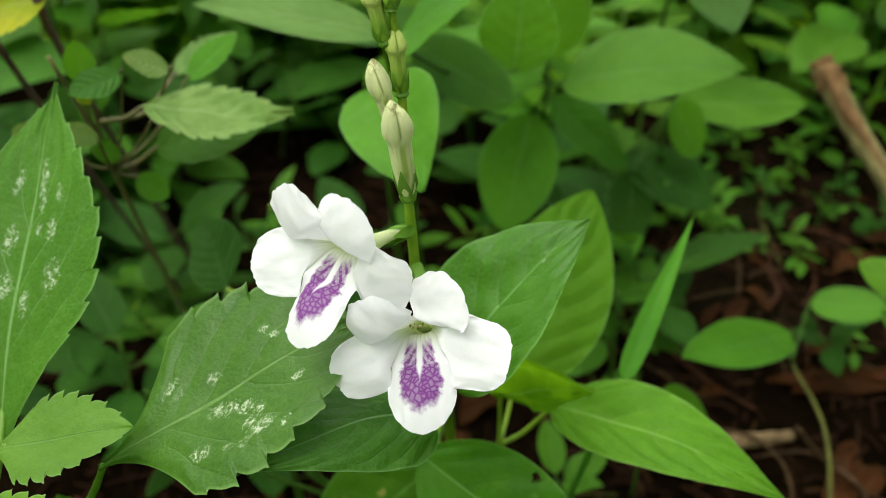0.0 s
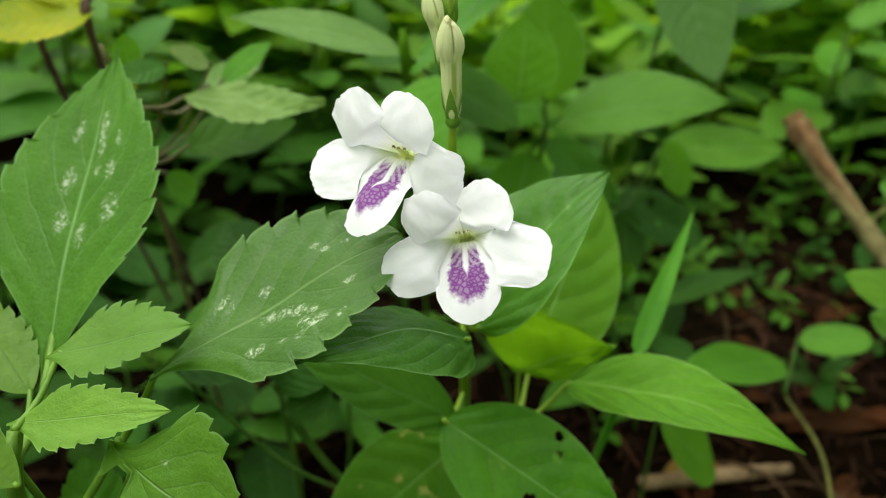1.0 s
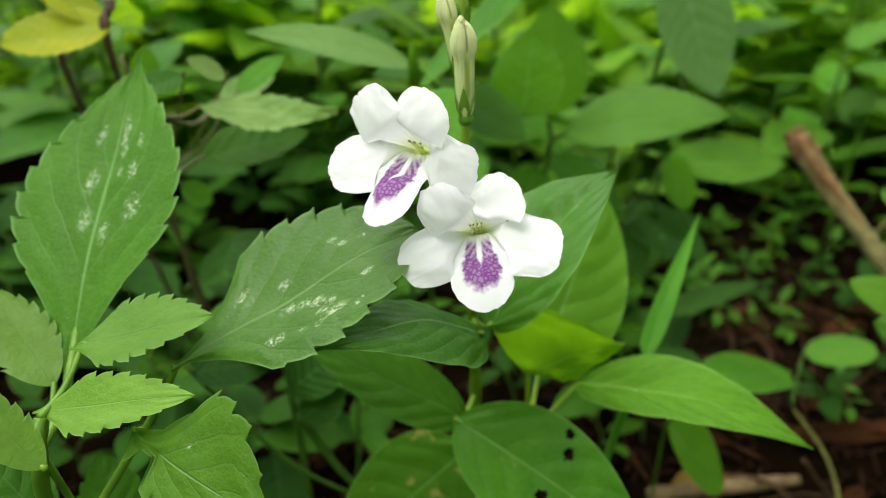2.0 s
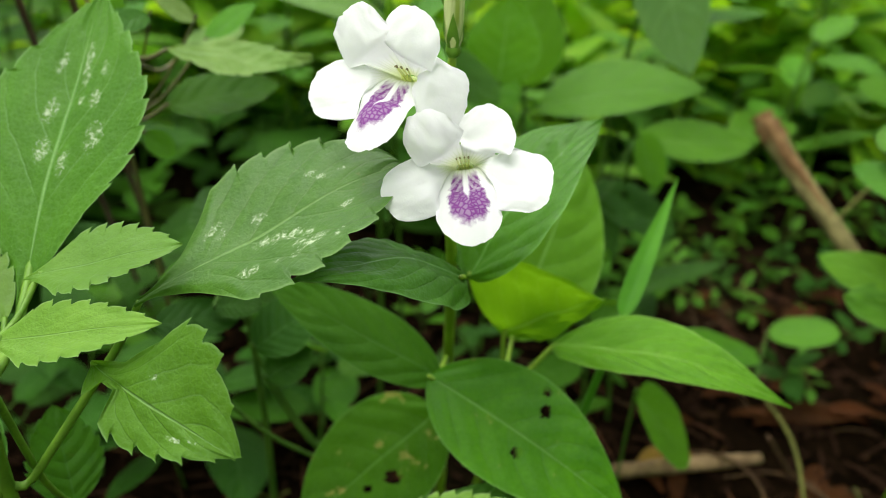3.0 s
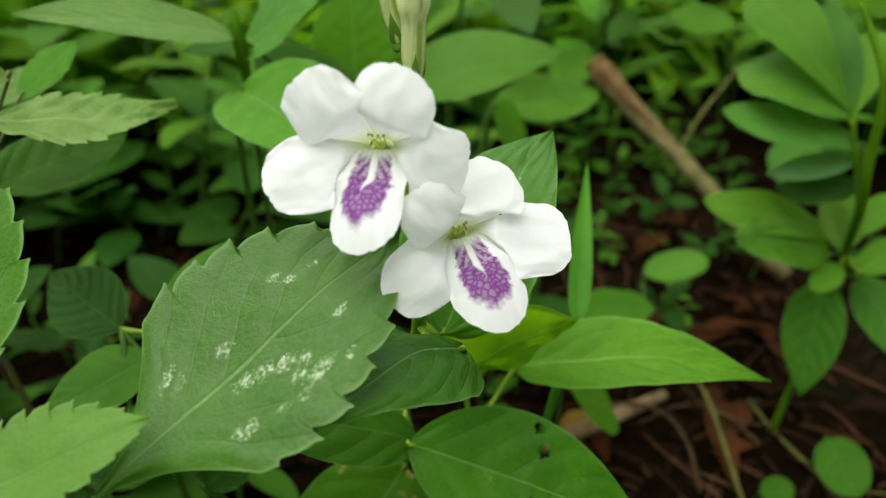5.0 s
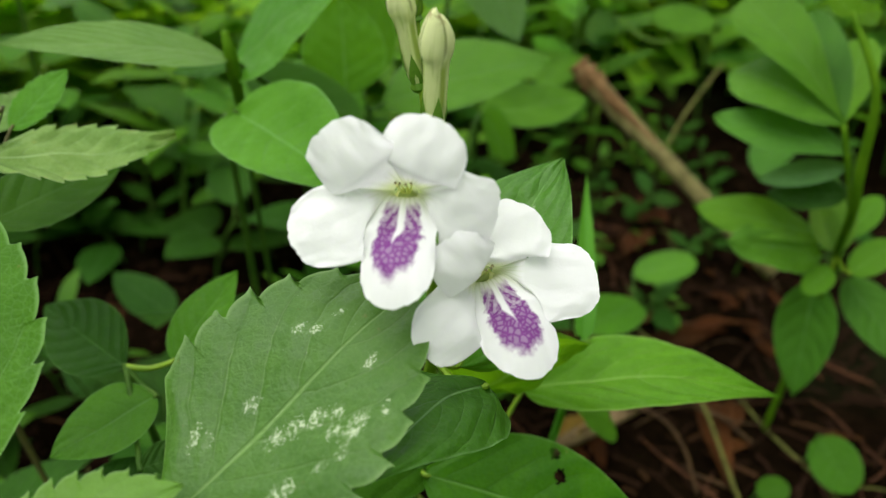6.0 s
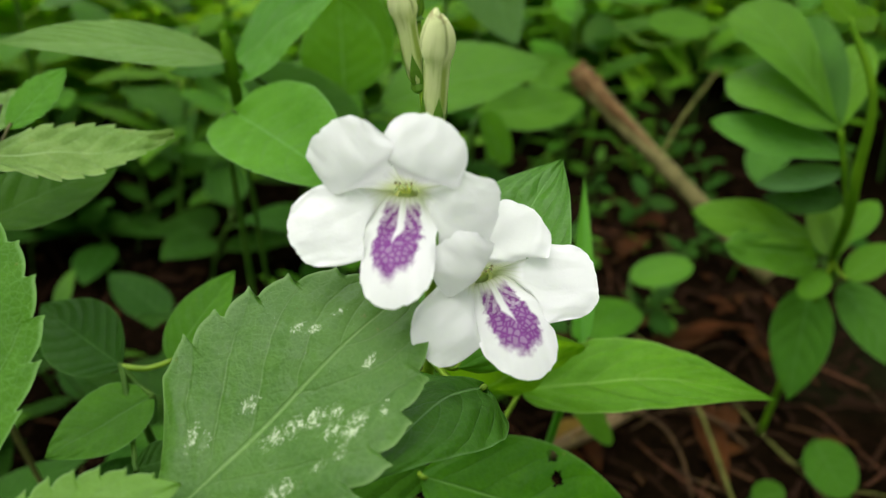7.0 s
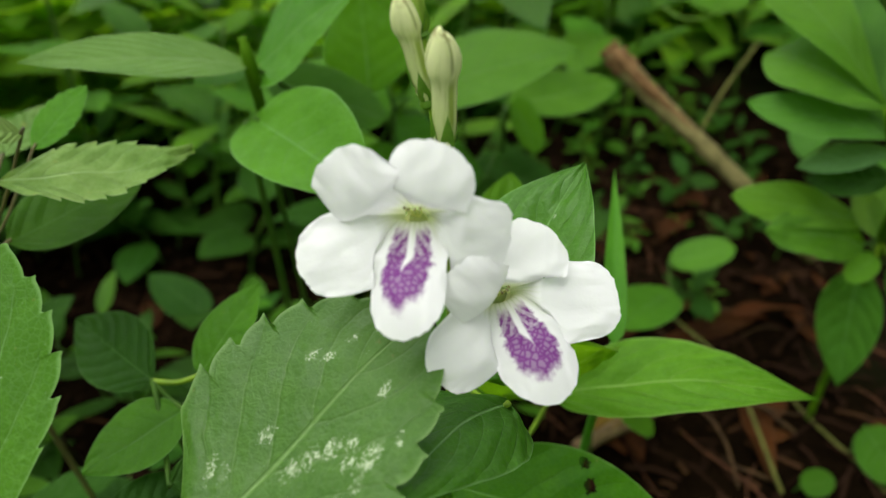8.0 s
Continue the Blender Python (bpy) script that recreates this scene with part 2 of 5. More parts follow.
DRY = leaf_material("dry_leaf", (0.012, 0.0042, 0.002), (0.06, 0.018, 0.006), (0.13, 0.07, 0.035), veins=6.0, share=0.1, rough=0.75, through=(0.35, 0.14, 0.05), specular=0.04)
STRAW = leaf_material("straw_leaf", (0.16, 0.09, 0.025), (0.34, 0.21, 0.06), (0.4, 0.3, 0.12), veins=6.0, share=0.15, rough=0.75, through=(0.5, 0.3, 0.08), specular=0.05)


def plain_material(name, a, b, scale, rough, bump=0.3, depth=0.0005, share=0.0, through=None, specular=0.4):
    n = Net(name)
    spot = n.where()
    color = n.mix(n.ramp(n.noise(scale, 5.0, spot), 0.3, 0.7), a, b)
    color = n.mix(n.ramp(n.noise(scale * 7, 3.0, spot), 0.55, 0.75, 0.0, 0.5), color, tuple(c * 0.6 for c in a))
    return n.finish(color, rough, n.bump(n.noise(scale * 4, 4.0, spot), bump, depth), through, share, specular)


STEM = plain_material("green_stem", (0.16, 0.29, 0.012), (0.25, 0.41, 0.025), 90, 0.45, share=0.15, through=(0.3, 0.5, 0.05))
REDSTEM = plain_material("reddish_stem", (0.07, 0.07, 0.02), (0.13, 0.12, 0.03), 90, 0.6)
BROWNSTEM = plain_material("woody_stem", (0.05, 0.03, 0.018), (0.1, 0.06, 0.035), 120, 0.85, 0.8, 0.001)
SEPAL = plain_material("sepal", (0.08, 0.21, 0.01), (0.15, 0.32, 0.022), 200, 0.5, share=0.2, through=(0.25, 0.45, 0.05))


def bud_material(name, foot, head, seam):
    n = Net(name)
    u, v = n.uv()
    spot = n.where()
    color = n.mix(n.ramp(n.math("ADD", v, n.math("MULTIPLY", n.noise(300.0, 3.0, spot), 0.3)), 0.35, 0.95), foot, head)
    crease = n.math("ABSOLUTE", n.math("SUBTRACT", n.math("FRACT", n.math("MULTIPLY", n.math("ADD", u, n.math("MULTIPLY", v, 0.056)), 3.0)), 0.5))
    # green channels up the tube, dark furrows between the folded lappets of the head
    channel = n.math("MULTIPLY", n.ramp(crease, 0.3, 0.44), n.math("MULTIPLY", n.ramp(v, 0.15, 0.3), n.ramp(v, 0.56, 0.68, 1.0, 0.0)))
    color = n.mix(n.math("MULTIPLY", channel, 0.85), color, seam)
    line = n.math("MULTIPLY", n.ramp(crease, 0.42, 0.5), n.ramp(v, 0.66, 0.76))
    color = n.mix(n.math("MULTIPLY", line, 0.7), color, tuple(c * 0.5 for c in seam))
    along = n.n.new("ShaderNodeCombineXYZ")
    n.put(along.inputs[0], n.math("MULTIPLY", u, 16.0))
    n.put(along.inputs[1], n.math("MULTIPLY", v, 2.2))
    streak = n.noise(1.0, 4.0, along.outputs[0])
    color = n.mix(n.math("MULTIPLY", n.ramp(streak, 0.48, 0.66), n.ramp(v, 0.5, 1.0, 0.35, 0.15)), color, seam)
    color = n.mix(n.math("MULTIPLY", n.ramp(v, 0.9, 1.0), n.ramp(n.noise(600.0, 3.0, spot), 0.4, 0.6)), color, (0.3, 0.27, 0.1))
    normal = n.bump(n.math("ADD", streak, n.math("SUBTRACT", n.noise(900.0, 3.0, spot), line)), 0.4, 0.0005)
    return n.finish(color, 0.6, normal, color, 0.2, 0.15)


BUDSKIN = bud_material("bud_skin", (0.68, 0.76, 0.34), (0.74, 0.79, 0.4), (0.3, 0.42, 0.05))
GREENBUD = bud_material("young_bud_skin", (0.2, 0.37, 0.03), (0.5, 0.62, 0.15), (0.2, 0.33, 0.04))
THROAT = plain_material("flower_throat", (0.85, 0.88, 0.42), (0.92, 0.93, 0.62), 300, 0.55, share=0.5, through=(0.85, 0.88, 0.42))
TUBE = plain_material("flower_tube", (0.5, 0.62, 0.24), (0.7, 0.77, 0.44), 300, 0.55, share=0.3, through=(0.7, 0.78, 0.45))
ANTHER = plain_material("anther", (0.16, 0.12, 0.05), (0.45, 0.42, 0.2), 900, 0.6)
TWIG = plain_material("dry_twig", (0.03, 0.016, 0.006), (0.08, 0.046, 0.017), 150, 0.85, 0.8, 0.001, specular=0.2)
PALETWIG = plain_material("pale_dry_twig", (0.11, 0.07, 0.035), (0.26, 0.18, 0.09), 150, 0.85, 0.8, 0.001, specular=0.2)
REDTWIG = plain_material("red_twig", (0.036, 0.013, 0.005), (0.085, 0.032, 0.011), 150, 0.8, 0.8, 0.001, specular=0.2)
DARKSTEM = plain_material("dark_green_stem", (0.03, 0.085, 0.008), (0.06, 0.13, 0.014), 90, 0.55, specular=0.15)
BARK = plain_material("stalk_bark", (0.1, 0.054, 0.02), (0.2, 0.12, 0.05), 150, 0.85, 0.9, 0.0015, specular=0.1)
HERBSTEM = plain_material("light_green_stem", (0.085, 0.2, 0.012), (0.15, 0.3, 0.022), 90, 0.5, share=0.12, through=(0.2, 0.4, 0.04))
RICHSTEM = plain_material("rich_green_stem", (0.06, 0.16, 0.004), (0.11, 0.24, 0.007), 90, 0.6, share=0.25, through=(0.16, 0.36, 0.01), specular=0.08)
CUTSTEM = plain_material("cut_stalk", (0.11, 0.098, 0.033), (0.21, 0.185, 0.07), 130, 0.85, 0.9, 0.002, specular=0.2)
STALKGREEN = plain_material("green_stalk", (0.06, 0.068, 0.012), (0.115, 0.12, 0.024), 130, 0.8, 0.8, 0.001, specular=0.2)


def petal_material(name, blotch):
    n = Net(name)
    u, v = n.uv()
    spot = n.where()
    ribs = n.math("SINE", n.math("MULTIPLY", u, 70.0))
    grain = n.noise(700.0, 3.0, spot)
    color = n.mix(grain, (0.94, 0.94, 0.94), (0.97, 0.97, 0.97))
    color = n.mix(n.ramp(v, 0.04, 0.24, 0.85, 0.0), color, (0.7, 0.76, 0.36))
    stripe = n.math("MULTIPLY", n.ramp(n.math("SINE", n.math("MULTIPLY", u, 44.0)), 0.2, 0.9), n.ramp(v, 0.1, 0.28, 0.35, 0.0))
    color = n.mix(stripe, color, (0.46, 0.56, 0.2))
    if blotch:
        a = n.math("ABSOLUTE", n.math("SUBTRACT", u, 0.5))
        ragged = n.math("MULTIPLY", n.math("SUBTRACT", n.noise(520.0, 4.0, spot, 0.65), 0.5), 0.22)
        # two purple bands either side of a pale keel, widening towards the middle of the lip
        reach = n.ramp(v, 0.2, 0.7, 0.42, 0.3)
        inside = n.ramp(n.math("SUBTRACT", n.math("ADD", reach, ragged), a), 0.0, 0.07)
        keel = n.ramp(n.math("ADD", a, n.math("MULTIPLY", ragged, 0.25)), n.ramp(v, 0.2, 0.56, 0.05, -0.05), n.ramp(v, 0.2, 0.6, 0.11, -0.005))
        ends = n.math("MULTIPLY", n.ramp(v, 0.15, 0.22), n.ramp(n.math("ADD", v, n.math("ADD", ragged, n.math("MULTIPLY", a, 0.5))), 0.73, 0.86, 1.0, 0.0))
        cells = n.add("ShaderNodeTexVoronoi", Scale=850.0, Vector=spot)
        cells.feature = "DISTANCE_TO_EDGE"
        net = n.ramp(cells.outputs["Distance"], 0.0, 0.3, 1.0, 0.8)
        slope = n.math("SUBTRACT", v, n.math("ADD", n.math("MULTIPLY", a, 0.3), n.math("MULTIPLY", ragged, 0.16)))
        bars = n.ramp(n.math("SINE", n.math("MULTIPLY", slope, 120.0)), -0.5, 0.5, 0.7, 1.0)
        bars = n.math("MAXIMUM", bars, n.ramp(n.math("ADD", v, ragged), 0.18, 0.3))
        mask = n.math("MULTIPLY", n.math("MULTIPLY", inside, keel), n.math("MULTIPLY", ends, n.math("MULTIPLY", net, bars)))
        deep = n.mix(n.ramp(v, 0.12, 0.35), (0.09, 0.02, 0.09), (0.17, 0.03, 0.22))
        purple = n.mix(n.noise(900.0, 3.0, spot), deep, (0.29, 0.07, 0.33))
        color = n.mix(mask, color, purple)
    normal = n.bump(n.math("ADD", n.math("MULTIPLY", ribs, 0.07), n.math("ADD", grain, n.noise(2200.0, 2.0, spot))), 0.25, 0.00025)
    return n.finish(color, 0.6, normal, color, 0.4, 0.2)


PETAL = petal_material("white_petal", False)
LIP = petal_material("purple_blotched_petal", True)


def soil_material():
    n = Net("leaf_litter_soil")
    spot = n.where()
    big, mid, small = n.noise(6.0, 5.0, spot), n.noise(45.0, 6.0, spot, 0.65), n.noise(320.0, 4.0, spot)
    # near-black browns: shade under dense weeds is put into the soil colour
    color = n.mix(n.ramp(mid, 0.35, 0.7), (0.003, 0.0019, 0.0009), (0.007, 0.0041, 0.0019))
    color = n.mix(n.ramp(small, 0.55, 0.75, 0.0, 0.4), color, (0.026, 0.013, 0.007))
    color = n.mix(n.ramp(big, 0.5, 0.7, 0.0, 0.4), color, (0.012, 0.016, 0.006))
    height = n.math("ADD", mid, n.math("MULTIPLY", small, 0.35))
    return n.finish(color, 0.92, n.bump(height, 0.9, 0.006), specular=0.0)


SOIL = soil_material()


# ---- shape helpers ----
def V(p):
    return Vector(p)


def mesh_object(name, bm, material, parent=None, label="", smooth=True):
    me = bpy.data.meshes.new(name)
    if smooth:
        for f in bm.faces:
            f.smooth = True
    bm.to_mesh(me)
    bm.free()
    me.materials.append(material)
    ob = new(name, me)
    if parent is not None:
        ob.parent = parent
    if label:
        ob["label"] = label
    return ob


def part(name, bm, material, parent, label=""):
    return mesh_object(name, bm, material, parent, label)


def thing(name, label, category, group="", base=(0, 0, 0), kind=""):
    ob = new(name)
    ob.empty_display_size = 0.02
    return tagged(ob, label, category, group, kind)


def smoothed(points, steps):
    """A Catmull-Rom line through the points."""
    pts = [V(p) for p in points]
    pts = [pts[0] * 2 - pts[1]] + pts + [pts[-1] * 2 - pts[-2]]
    out = []
    for i in range(1, len(pts) - 2):
        a, b, c, d = pts[i - 1:i + 3]
        for k in range(steps):
            t = k / steps
            out.append(0.5 * ((2 * b) + (c - a) * t + (2 * a - 5 * b + 4 * c - d) * t * t + (3 * b - a - 3 * c + d) * t ** 3))
    out.append(pts[-2])
    return out


def tube(points, radii, sides=8, steps=4, knots=0.0, seed=0, bm=None):
    """A round stem through the points; radii are spread evenly along it."""
    line = smoothed(points, steps)
    rng = random.Random(seed)
    bm = bm or bmesh.new()
    rings, ref = [], V((0.31, 0.77, 0.55))
    for i, p in enumerate(line):
        t = i / (len(line) - 1)
        x = t * (len(radii) - 1)
        j = min(int(x), len(radii) - 2)
        r = radii[j] + (radii[j + 1] - radii[j]) * (x - j)
        r *= 1 + knots * (rng.random() - 0.5)
        ahead = (line[min(i + 1, len(line) - 1)] - line[max(i - 1, 0)]).normalized()
        side = ahead.cross(ref).normalized()
        up = side.cross(ahead)
        rings.append([bm.verts.new(p + (side * math.cos(a) + up * math.sin(a)) * r * (1 + knots * 0.5 * (rng.random() - 0.5)))
                      for a in (2 * math.pi * k / sides for k in range(sides))])
    for a, b in zip(rings, rings[1:]):
        for k in range(sides):
            bm.faces.new((a[k], a[(k + 1) % sides], b[(k + 1) % sides], b[k]))
    bm.faces.new(rings[0][::-1])
    bm.faces.new(rings[-1])
    return bm


def tooth(k):
    """One tooth along the margin, k from 0 to 1 towards the tip: a swelling scallop, a spine, a sharp notch."""
    if k < 0.8:
        return 0.72 * (1 - (1 - k / 0.8) ** 2.2)
    if k < 0.9:
        return 0.72 + 0.28 * (k - 0.8) / 0.1
    return 1.0 - (k - 0.9) / 0.1


def steps_between(pairs, x):
    """Straight lines between (x, y) pairs."""
    for (a, b), (c, d) in zip(pairs, pairs[1:]):
        if x <= c:
            return b + (d - b) * max(0.0, x - a) / max(1e-6, c - a)
    return pairs[-1][1]


def blade_mesh(base, tip, face, width, low=0.6, high=0.95, bow=0.0, fold=0.12, curl=0.0, wave=0.0, teeth=0, bite=0.12, quilt=0.0,
               rows=22, half=5, seed=0, holes=(), twist=0.0, hook=0.0, foot=0.0, left=1.0, right=1.0, rib=(6.5, 0.9, 1.2), lobes=None, dent=0.012, taper=1.45, bared=0.2):
    """A leaf blade. low/high shape the outline towards base and tip; bow lifts the midrib's middle; fold raises the edges,
    curl turns them down; foot draws the base out into a narrow wedge; teeth per side with depth bite; hook bends the tip down; holes are (u, v, radius) in blade units;
    quilt swells the blade between its side veins (rib: their number, slant and bend); lobes gives the half widths of both sides, in lengths, for an uneven leaf."""
    base, tip, face = V(base), V(tip), V(face)
    axis = tip - base
    base = base - axis * foot
    axis = tip - base
    length = axis.length
    axis.normalize()
    face = (face - axis * face.dot(axis)).normalized()
    side = axis.cross(face)
    rng = random.Random(seed)
    phase = [rng.random() * 6.28 for _ in range(4)]
    luck = [[0.75 + 0.5 * rng.random() for _ in range(2 * teeth + 3)] for _ in range(2)]
    top = (low / (low + high)) ** low * (high / (low + high)) ** high
    if teeth:
        rows = max(rows, teeth * 16)
    if quilt:
        rows, half = max(rows, 44), max(half, 8)
    bm = bmesh.new()
    uvs = bm.loops.layers.uv.new("UVMap")
    grid, coords = [], {}
    for i in range(rows + 1):
        s = i / rows
        so = max(s * (1 + foot) - foot, 0.22 if foot else 1e-4)
        w = (so ** low) * (max(1 - so, 1e-4) ** high) / top * width / 2
        wedge = (0.22 + foot) / (1 + foot)
        if foot and s < wedge:
            w *= 0.05 + 0.95 * (s / wedge) ** taper
        w = max(w, width * 0.012)
        line = []
        turn = twist * (s - 0.4)
        sd = side * math.cos(turn) + face * math.sin(turn)
        fc = face * math.cos(turn) - side * math.sin(turn)
        centre = base + axis * (length * s) + face * (bow * 4 * s * (1 - s)) - face * (hook * length * s ** 4)
        for j in range(-half, half + 1):
            u = j / half
            a = abs(u)
            ww, ahead = w * (left if u < 0 else right), 0.0
            if lobes:
                ww = max(length * steps_between(lobes[0 if u < 0 else 1], s), width * 0.012)
            if teeth:
                along = s * (teeth + 0.5) + (0.37 if u < 0 else 0.0)
                k = along % 1.0
                gain = bite * a ** 6 * (0 if s < bared else min(1, (s - bared) / 0.1)) * min(1, (1 - s) / 0.05) * luck[u < 0][int(along)]
                ww = ww * (1 + gain * (tooth(k) - 0.5) * 2)
                ahead = gain * width * 0.34 * max(0.0, tooth(k) - 0.6) / 0.4
            edge = a ** 2
            bent = rib[0] * s - rib[0] * rib[1] * 0.5 * a ** rib[2]
            z = fold * a * ww - curl * edge * ww
            z += wave * width * edge * math.sin(s * 9 + phase[0] + (1.7 if u < 0 else 0))
            z += quilt * width * math.cos(2 * math.pi * bent) * a ** 0.7 * (1 - a ** 3) * min(1, 6 * s) * min(1, 5 * (1 - s))
            z += 2.4 * dent * width * noise.noise(V((s * 3 + phase[1], u * 2, phase[2]))) + dent * width * a * noise.noise(V((s * 9 + phase[3], u * 3, phase[0])))
            v = bm.verts.new(centre + sd * (u * ww) + fc * z + axis * ahead)
            line.append(v)
            coords[v] = ((u + 1) / 2, s)
        grid.append(line)
    for a, b in zip(grid, grid[1:]):
        for j in range(2 * half):
            quad = (a[j], a[j + 1], b[j + 1], b[j])
            if holes:
                um, sm = sum(coords[v][0] for v in quad) / 4, sum(coords[v][1] for v in quad) / 4
                if any(math.hypot((um - hu) * width / length, sm - hv) < hr * (0.75 + 0.5 * noise.noise(V((um * 40, sm * 40, seed)))) for hu, hv, hr in holes):
                    continue
            f = bm.faces.new(quad)
            for loop in f.loops:
                loop[uvs].uv = coords[loop.vert]
    return bm


def leaf(plant, base, tip, face, width, material, joint=None, name="leaf", label="", stalk=None, thick=0.0008, **shape):
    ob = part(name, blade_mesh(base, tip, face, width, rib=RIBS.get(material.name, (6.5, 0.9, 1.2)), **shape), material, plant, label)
    if stalk is None:
        stalk = DARKSTEM if material in (DEEPSHADE, SHADED, BLUE, HERB) else STEM
    if joint is not None:
        b, t, j = V(base), V(tip), V(joint)
        inside = b + (t - b).normalized() * ((t - b).length * 0.03)
        bend = (j + b) / 2 + V((0, 0, -0.12 * (b - j).length))
        part("petiole", tube((j, bend, b, inside), (thick * 1.2, thick, thick * 0.8), 6, 4), stalk, ob)
    return ob


# ---- ground ----
def ground():
    bm = bmesh.new()
    rings = [0.0] + [0.012 * k for k in range(1, 76)] + [1.0, 1.2, 1.5, 2, 3, 5, 9, 16, 30, 60]
    seg, last = 160, None
    mid = V((0.1, 0.35, 0))
    for r in rings:
        ring = []
        for k in range(1 if r == 0 else seg):
            a = 2 * math.pi * k / seg
            p = mid + V((math.cos(a), math.sin(a), 0)) * r
            rough = 0.006 * noise.noise(p * 14) + 0.0035 * noise.noise(p * 47) + 0.012 * noise.noise(p * 3.1)
            p.z = rough if r < 2 else rough + 0.05 * noise.noise(p * 0.4)
            ring.append(bm.verts.new(p))
        if last is not None:
            for k in range(seg):
                if len(last) == 1:
                    bm.faces.new((last[0], ring[k], ring[(k + 1) % seg]))
                else:
                    bm.faces.new((last[k], ring[k], ring[(k + 1) % seg], last[(k + 1) % seg]))
        last = ring
    return tagged(mesh_object("ground", bm, SOIL), "brown soil with rotting leaf litter, darkened in colour for shade", "ground", kind="structure")


ground()


def height(x, y):
    p = V((x, y, 0))
    return 0.006 * noise.noise(p * 14) + 0.0035 * noise.noise(p * 47) + 0.012 * noise.noise(p * 3.1)


# ---- flowering plant ----
violet = thing("flowering_plant", "green herb with two white purple-lipped flowers and buds", "flowering plant")
FOOT = (0.012, 0.215, height(0.012, 0.215) - 0.004)
part("stem", tube((FOOT, (0.008, 0.2, 0.08), (0.0047, 0.185, 0.146), (0.0002, 0.1605, 0.195), (-0.0035, 0.153, 0.225), (-0.0052, 0.1515, 0.249), (-0.0058, 0.149, 0.262)),
              (0.0022, 0.0021, 0.0019, 0.0017, 0.0015, 0.0013, 0.0011), 10, 5, 0.08, 3), STEM, violet)
part("stem", tube(((-0.0058, 0.1490, 0.2620), (-0.0063, 0.1520, 0.2725), (-0.0070, 0.1544, 0.2857), (-0.0080, 0.1552, 0.2986), (-0.0089, 0.1555, 0.3056)), (0.0011, 0.001, 0.0009, 0.0007), 8, 5, 0.1, 5), STEM, violet)
SHOOT = (0.0230, 0.1728, 0.1410)
part("shoot", tube((FOOT, (SHOOT[0] * 0.7 + 0.004, SHOOT[1] + 0.012, SHOOT[2] * 0.55), SHOOT), (0.0017, 0.0015, 0.0013), 8, 6, 0.08, 4), STEM, violet)
NODE, LOWNODE = (0.0002, 0.1605, 0.195), (0.0047, 0.185, 0.146)
leaf(violet, *((0.0041, 0.1531, 0.1961), (0.0398, 0.1692, 0.2425), (-0.67, -0.38, 0.64), 0.0415), BROAD, NODE, quilt=0.016, dent=0.02, rows=30, half=7, seed=1, hook=0.05, label="broad glossy green leaf with a pointed tip", low=0.57, high=0.94, bow=0.0037, fold=0.24)
leaf(violet, *((0.0003, 0.1317, 0.2082), (-0.0417, 0.1028, 0.2213), (0.30, -0.01, 0.95), 0.0250), ARCHED, NODE, curl=0.25, quilt=0.004, dent=0.035, rows=30, half=7, seed=2, label="dark green drooping leaf with arched veins", low=0.47, high=1.08, bow=0.0072, fold=-0.09)
leaf(violet, *((0.0284, 0.1908, 0.1487), (0.0577, 0.2432, 0.2011), (0.21, -0.75, 0.63), 0.0472), PALE, SHOOT, quilt=0.004, rows=24, half=6, seed=3, low=0.69, high=0.86, bow=-0.0009, fold=0.08)
leaf(violet, *((0.0227, 0.1788, 0.1597), (0.0484, 0.1572, 0.1877), (0.44, 0.86, 0.26), 0.0598), YOUNG, SHOOT, quilt=0.012, dent=0.025, low=0.5, high=0.8, fold=0.0, left=0.2, right=1.0, curl=0.15, rows=24, half=6, seed=4, label="yellow-green leaf lit from behind")
leaf(violet, *((0.0406, 0.1785, 0.1548), (0.1046, 0.1344, 0.1651), (-0.19, -0.04, 0.98), 0.0312), LANCE, SHOOT, quilt=0.042, dent=0.024, rows=30, half=7, seed=5, label="long pale green leaf tapering to a fine tip", low=0.64, high=1.16, bow=0.0076, fold=0.2)
leaf(violet, *((-0.0041, 0.1567, 0.1570), (0.0541, 0.1196, 0.1366), (-0.07, -0.56, 0.82), 0.0373), HOLED, LOWNODE, quilt=0.005, rows=150, half=34, seed=6, dent=0.006, low=0.68, high=0.94, bow=0.0048, fold=0.17,
     holes=((0.225, 0.51, 0.034), (0.08, 0.47, 0.027), (0.65, 0.505, 0.031)), label="broad green leaf with chewed holes and a yellow scar")
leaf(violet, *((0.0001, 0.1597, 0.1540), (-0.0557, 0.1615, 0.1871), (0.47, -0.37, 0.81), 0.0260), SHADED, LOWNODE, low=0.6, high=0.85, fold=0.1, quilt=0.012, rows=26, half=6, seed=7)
leaf(violet, *((-0.0069, 0.1237, 0.1273), (0.0266, 0.1290, 0.1387), (-0.27, -0.29, 0.92), 0.0113), BLUE, (0.007, 0.197, 0.1), low=0.6, high=0.8, fold=0.06, rows=20, half=5, seed=9)
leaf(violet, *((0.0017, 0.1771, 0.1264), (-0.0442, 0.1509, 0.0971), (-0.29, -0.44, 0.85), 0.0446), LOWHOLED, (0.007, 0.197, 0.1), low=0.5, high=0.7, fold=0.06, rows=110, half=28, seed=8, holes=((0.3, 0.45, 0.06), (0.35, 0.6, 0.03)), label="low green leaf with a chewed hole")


RIM, LIP_SHARE, HUB = 0.0056, 0.86, 0.0001


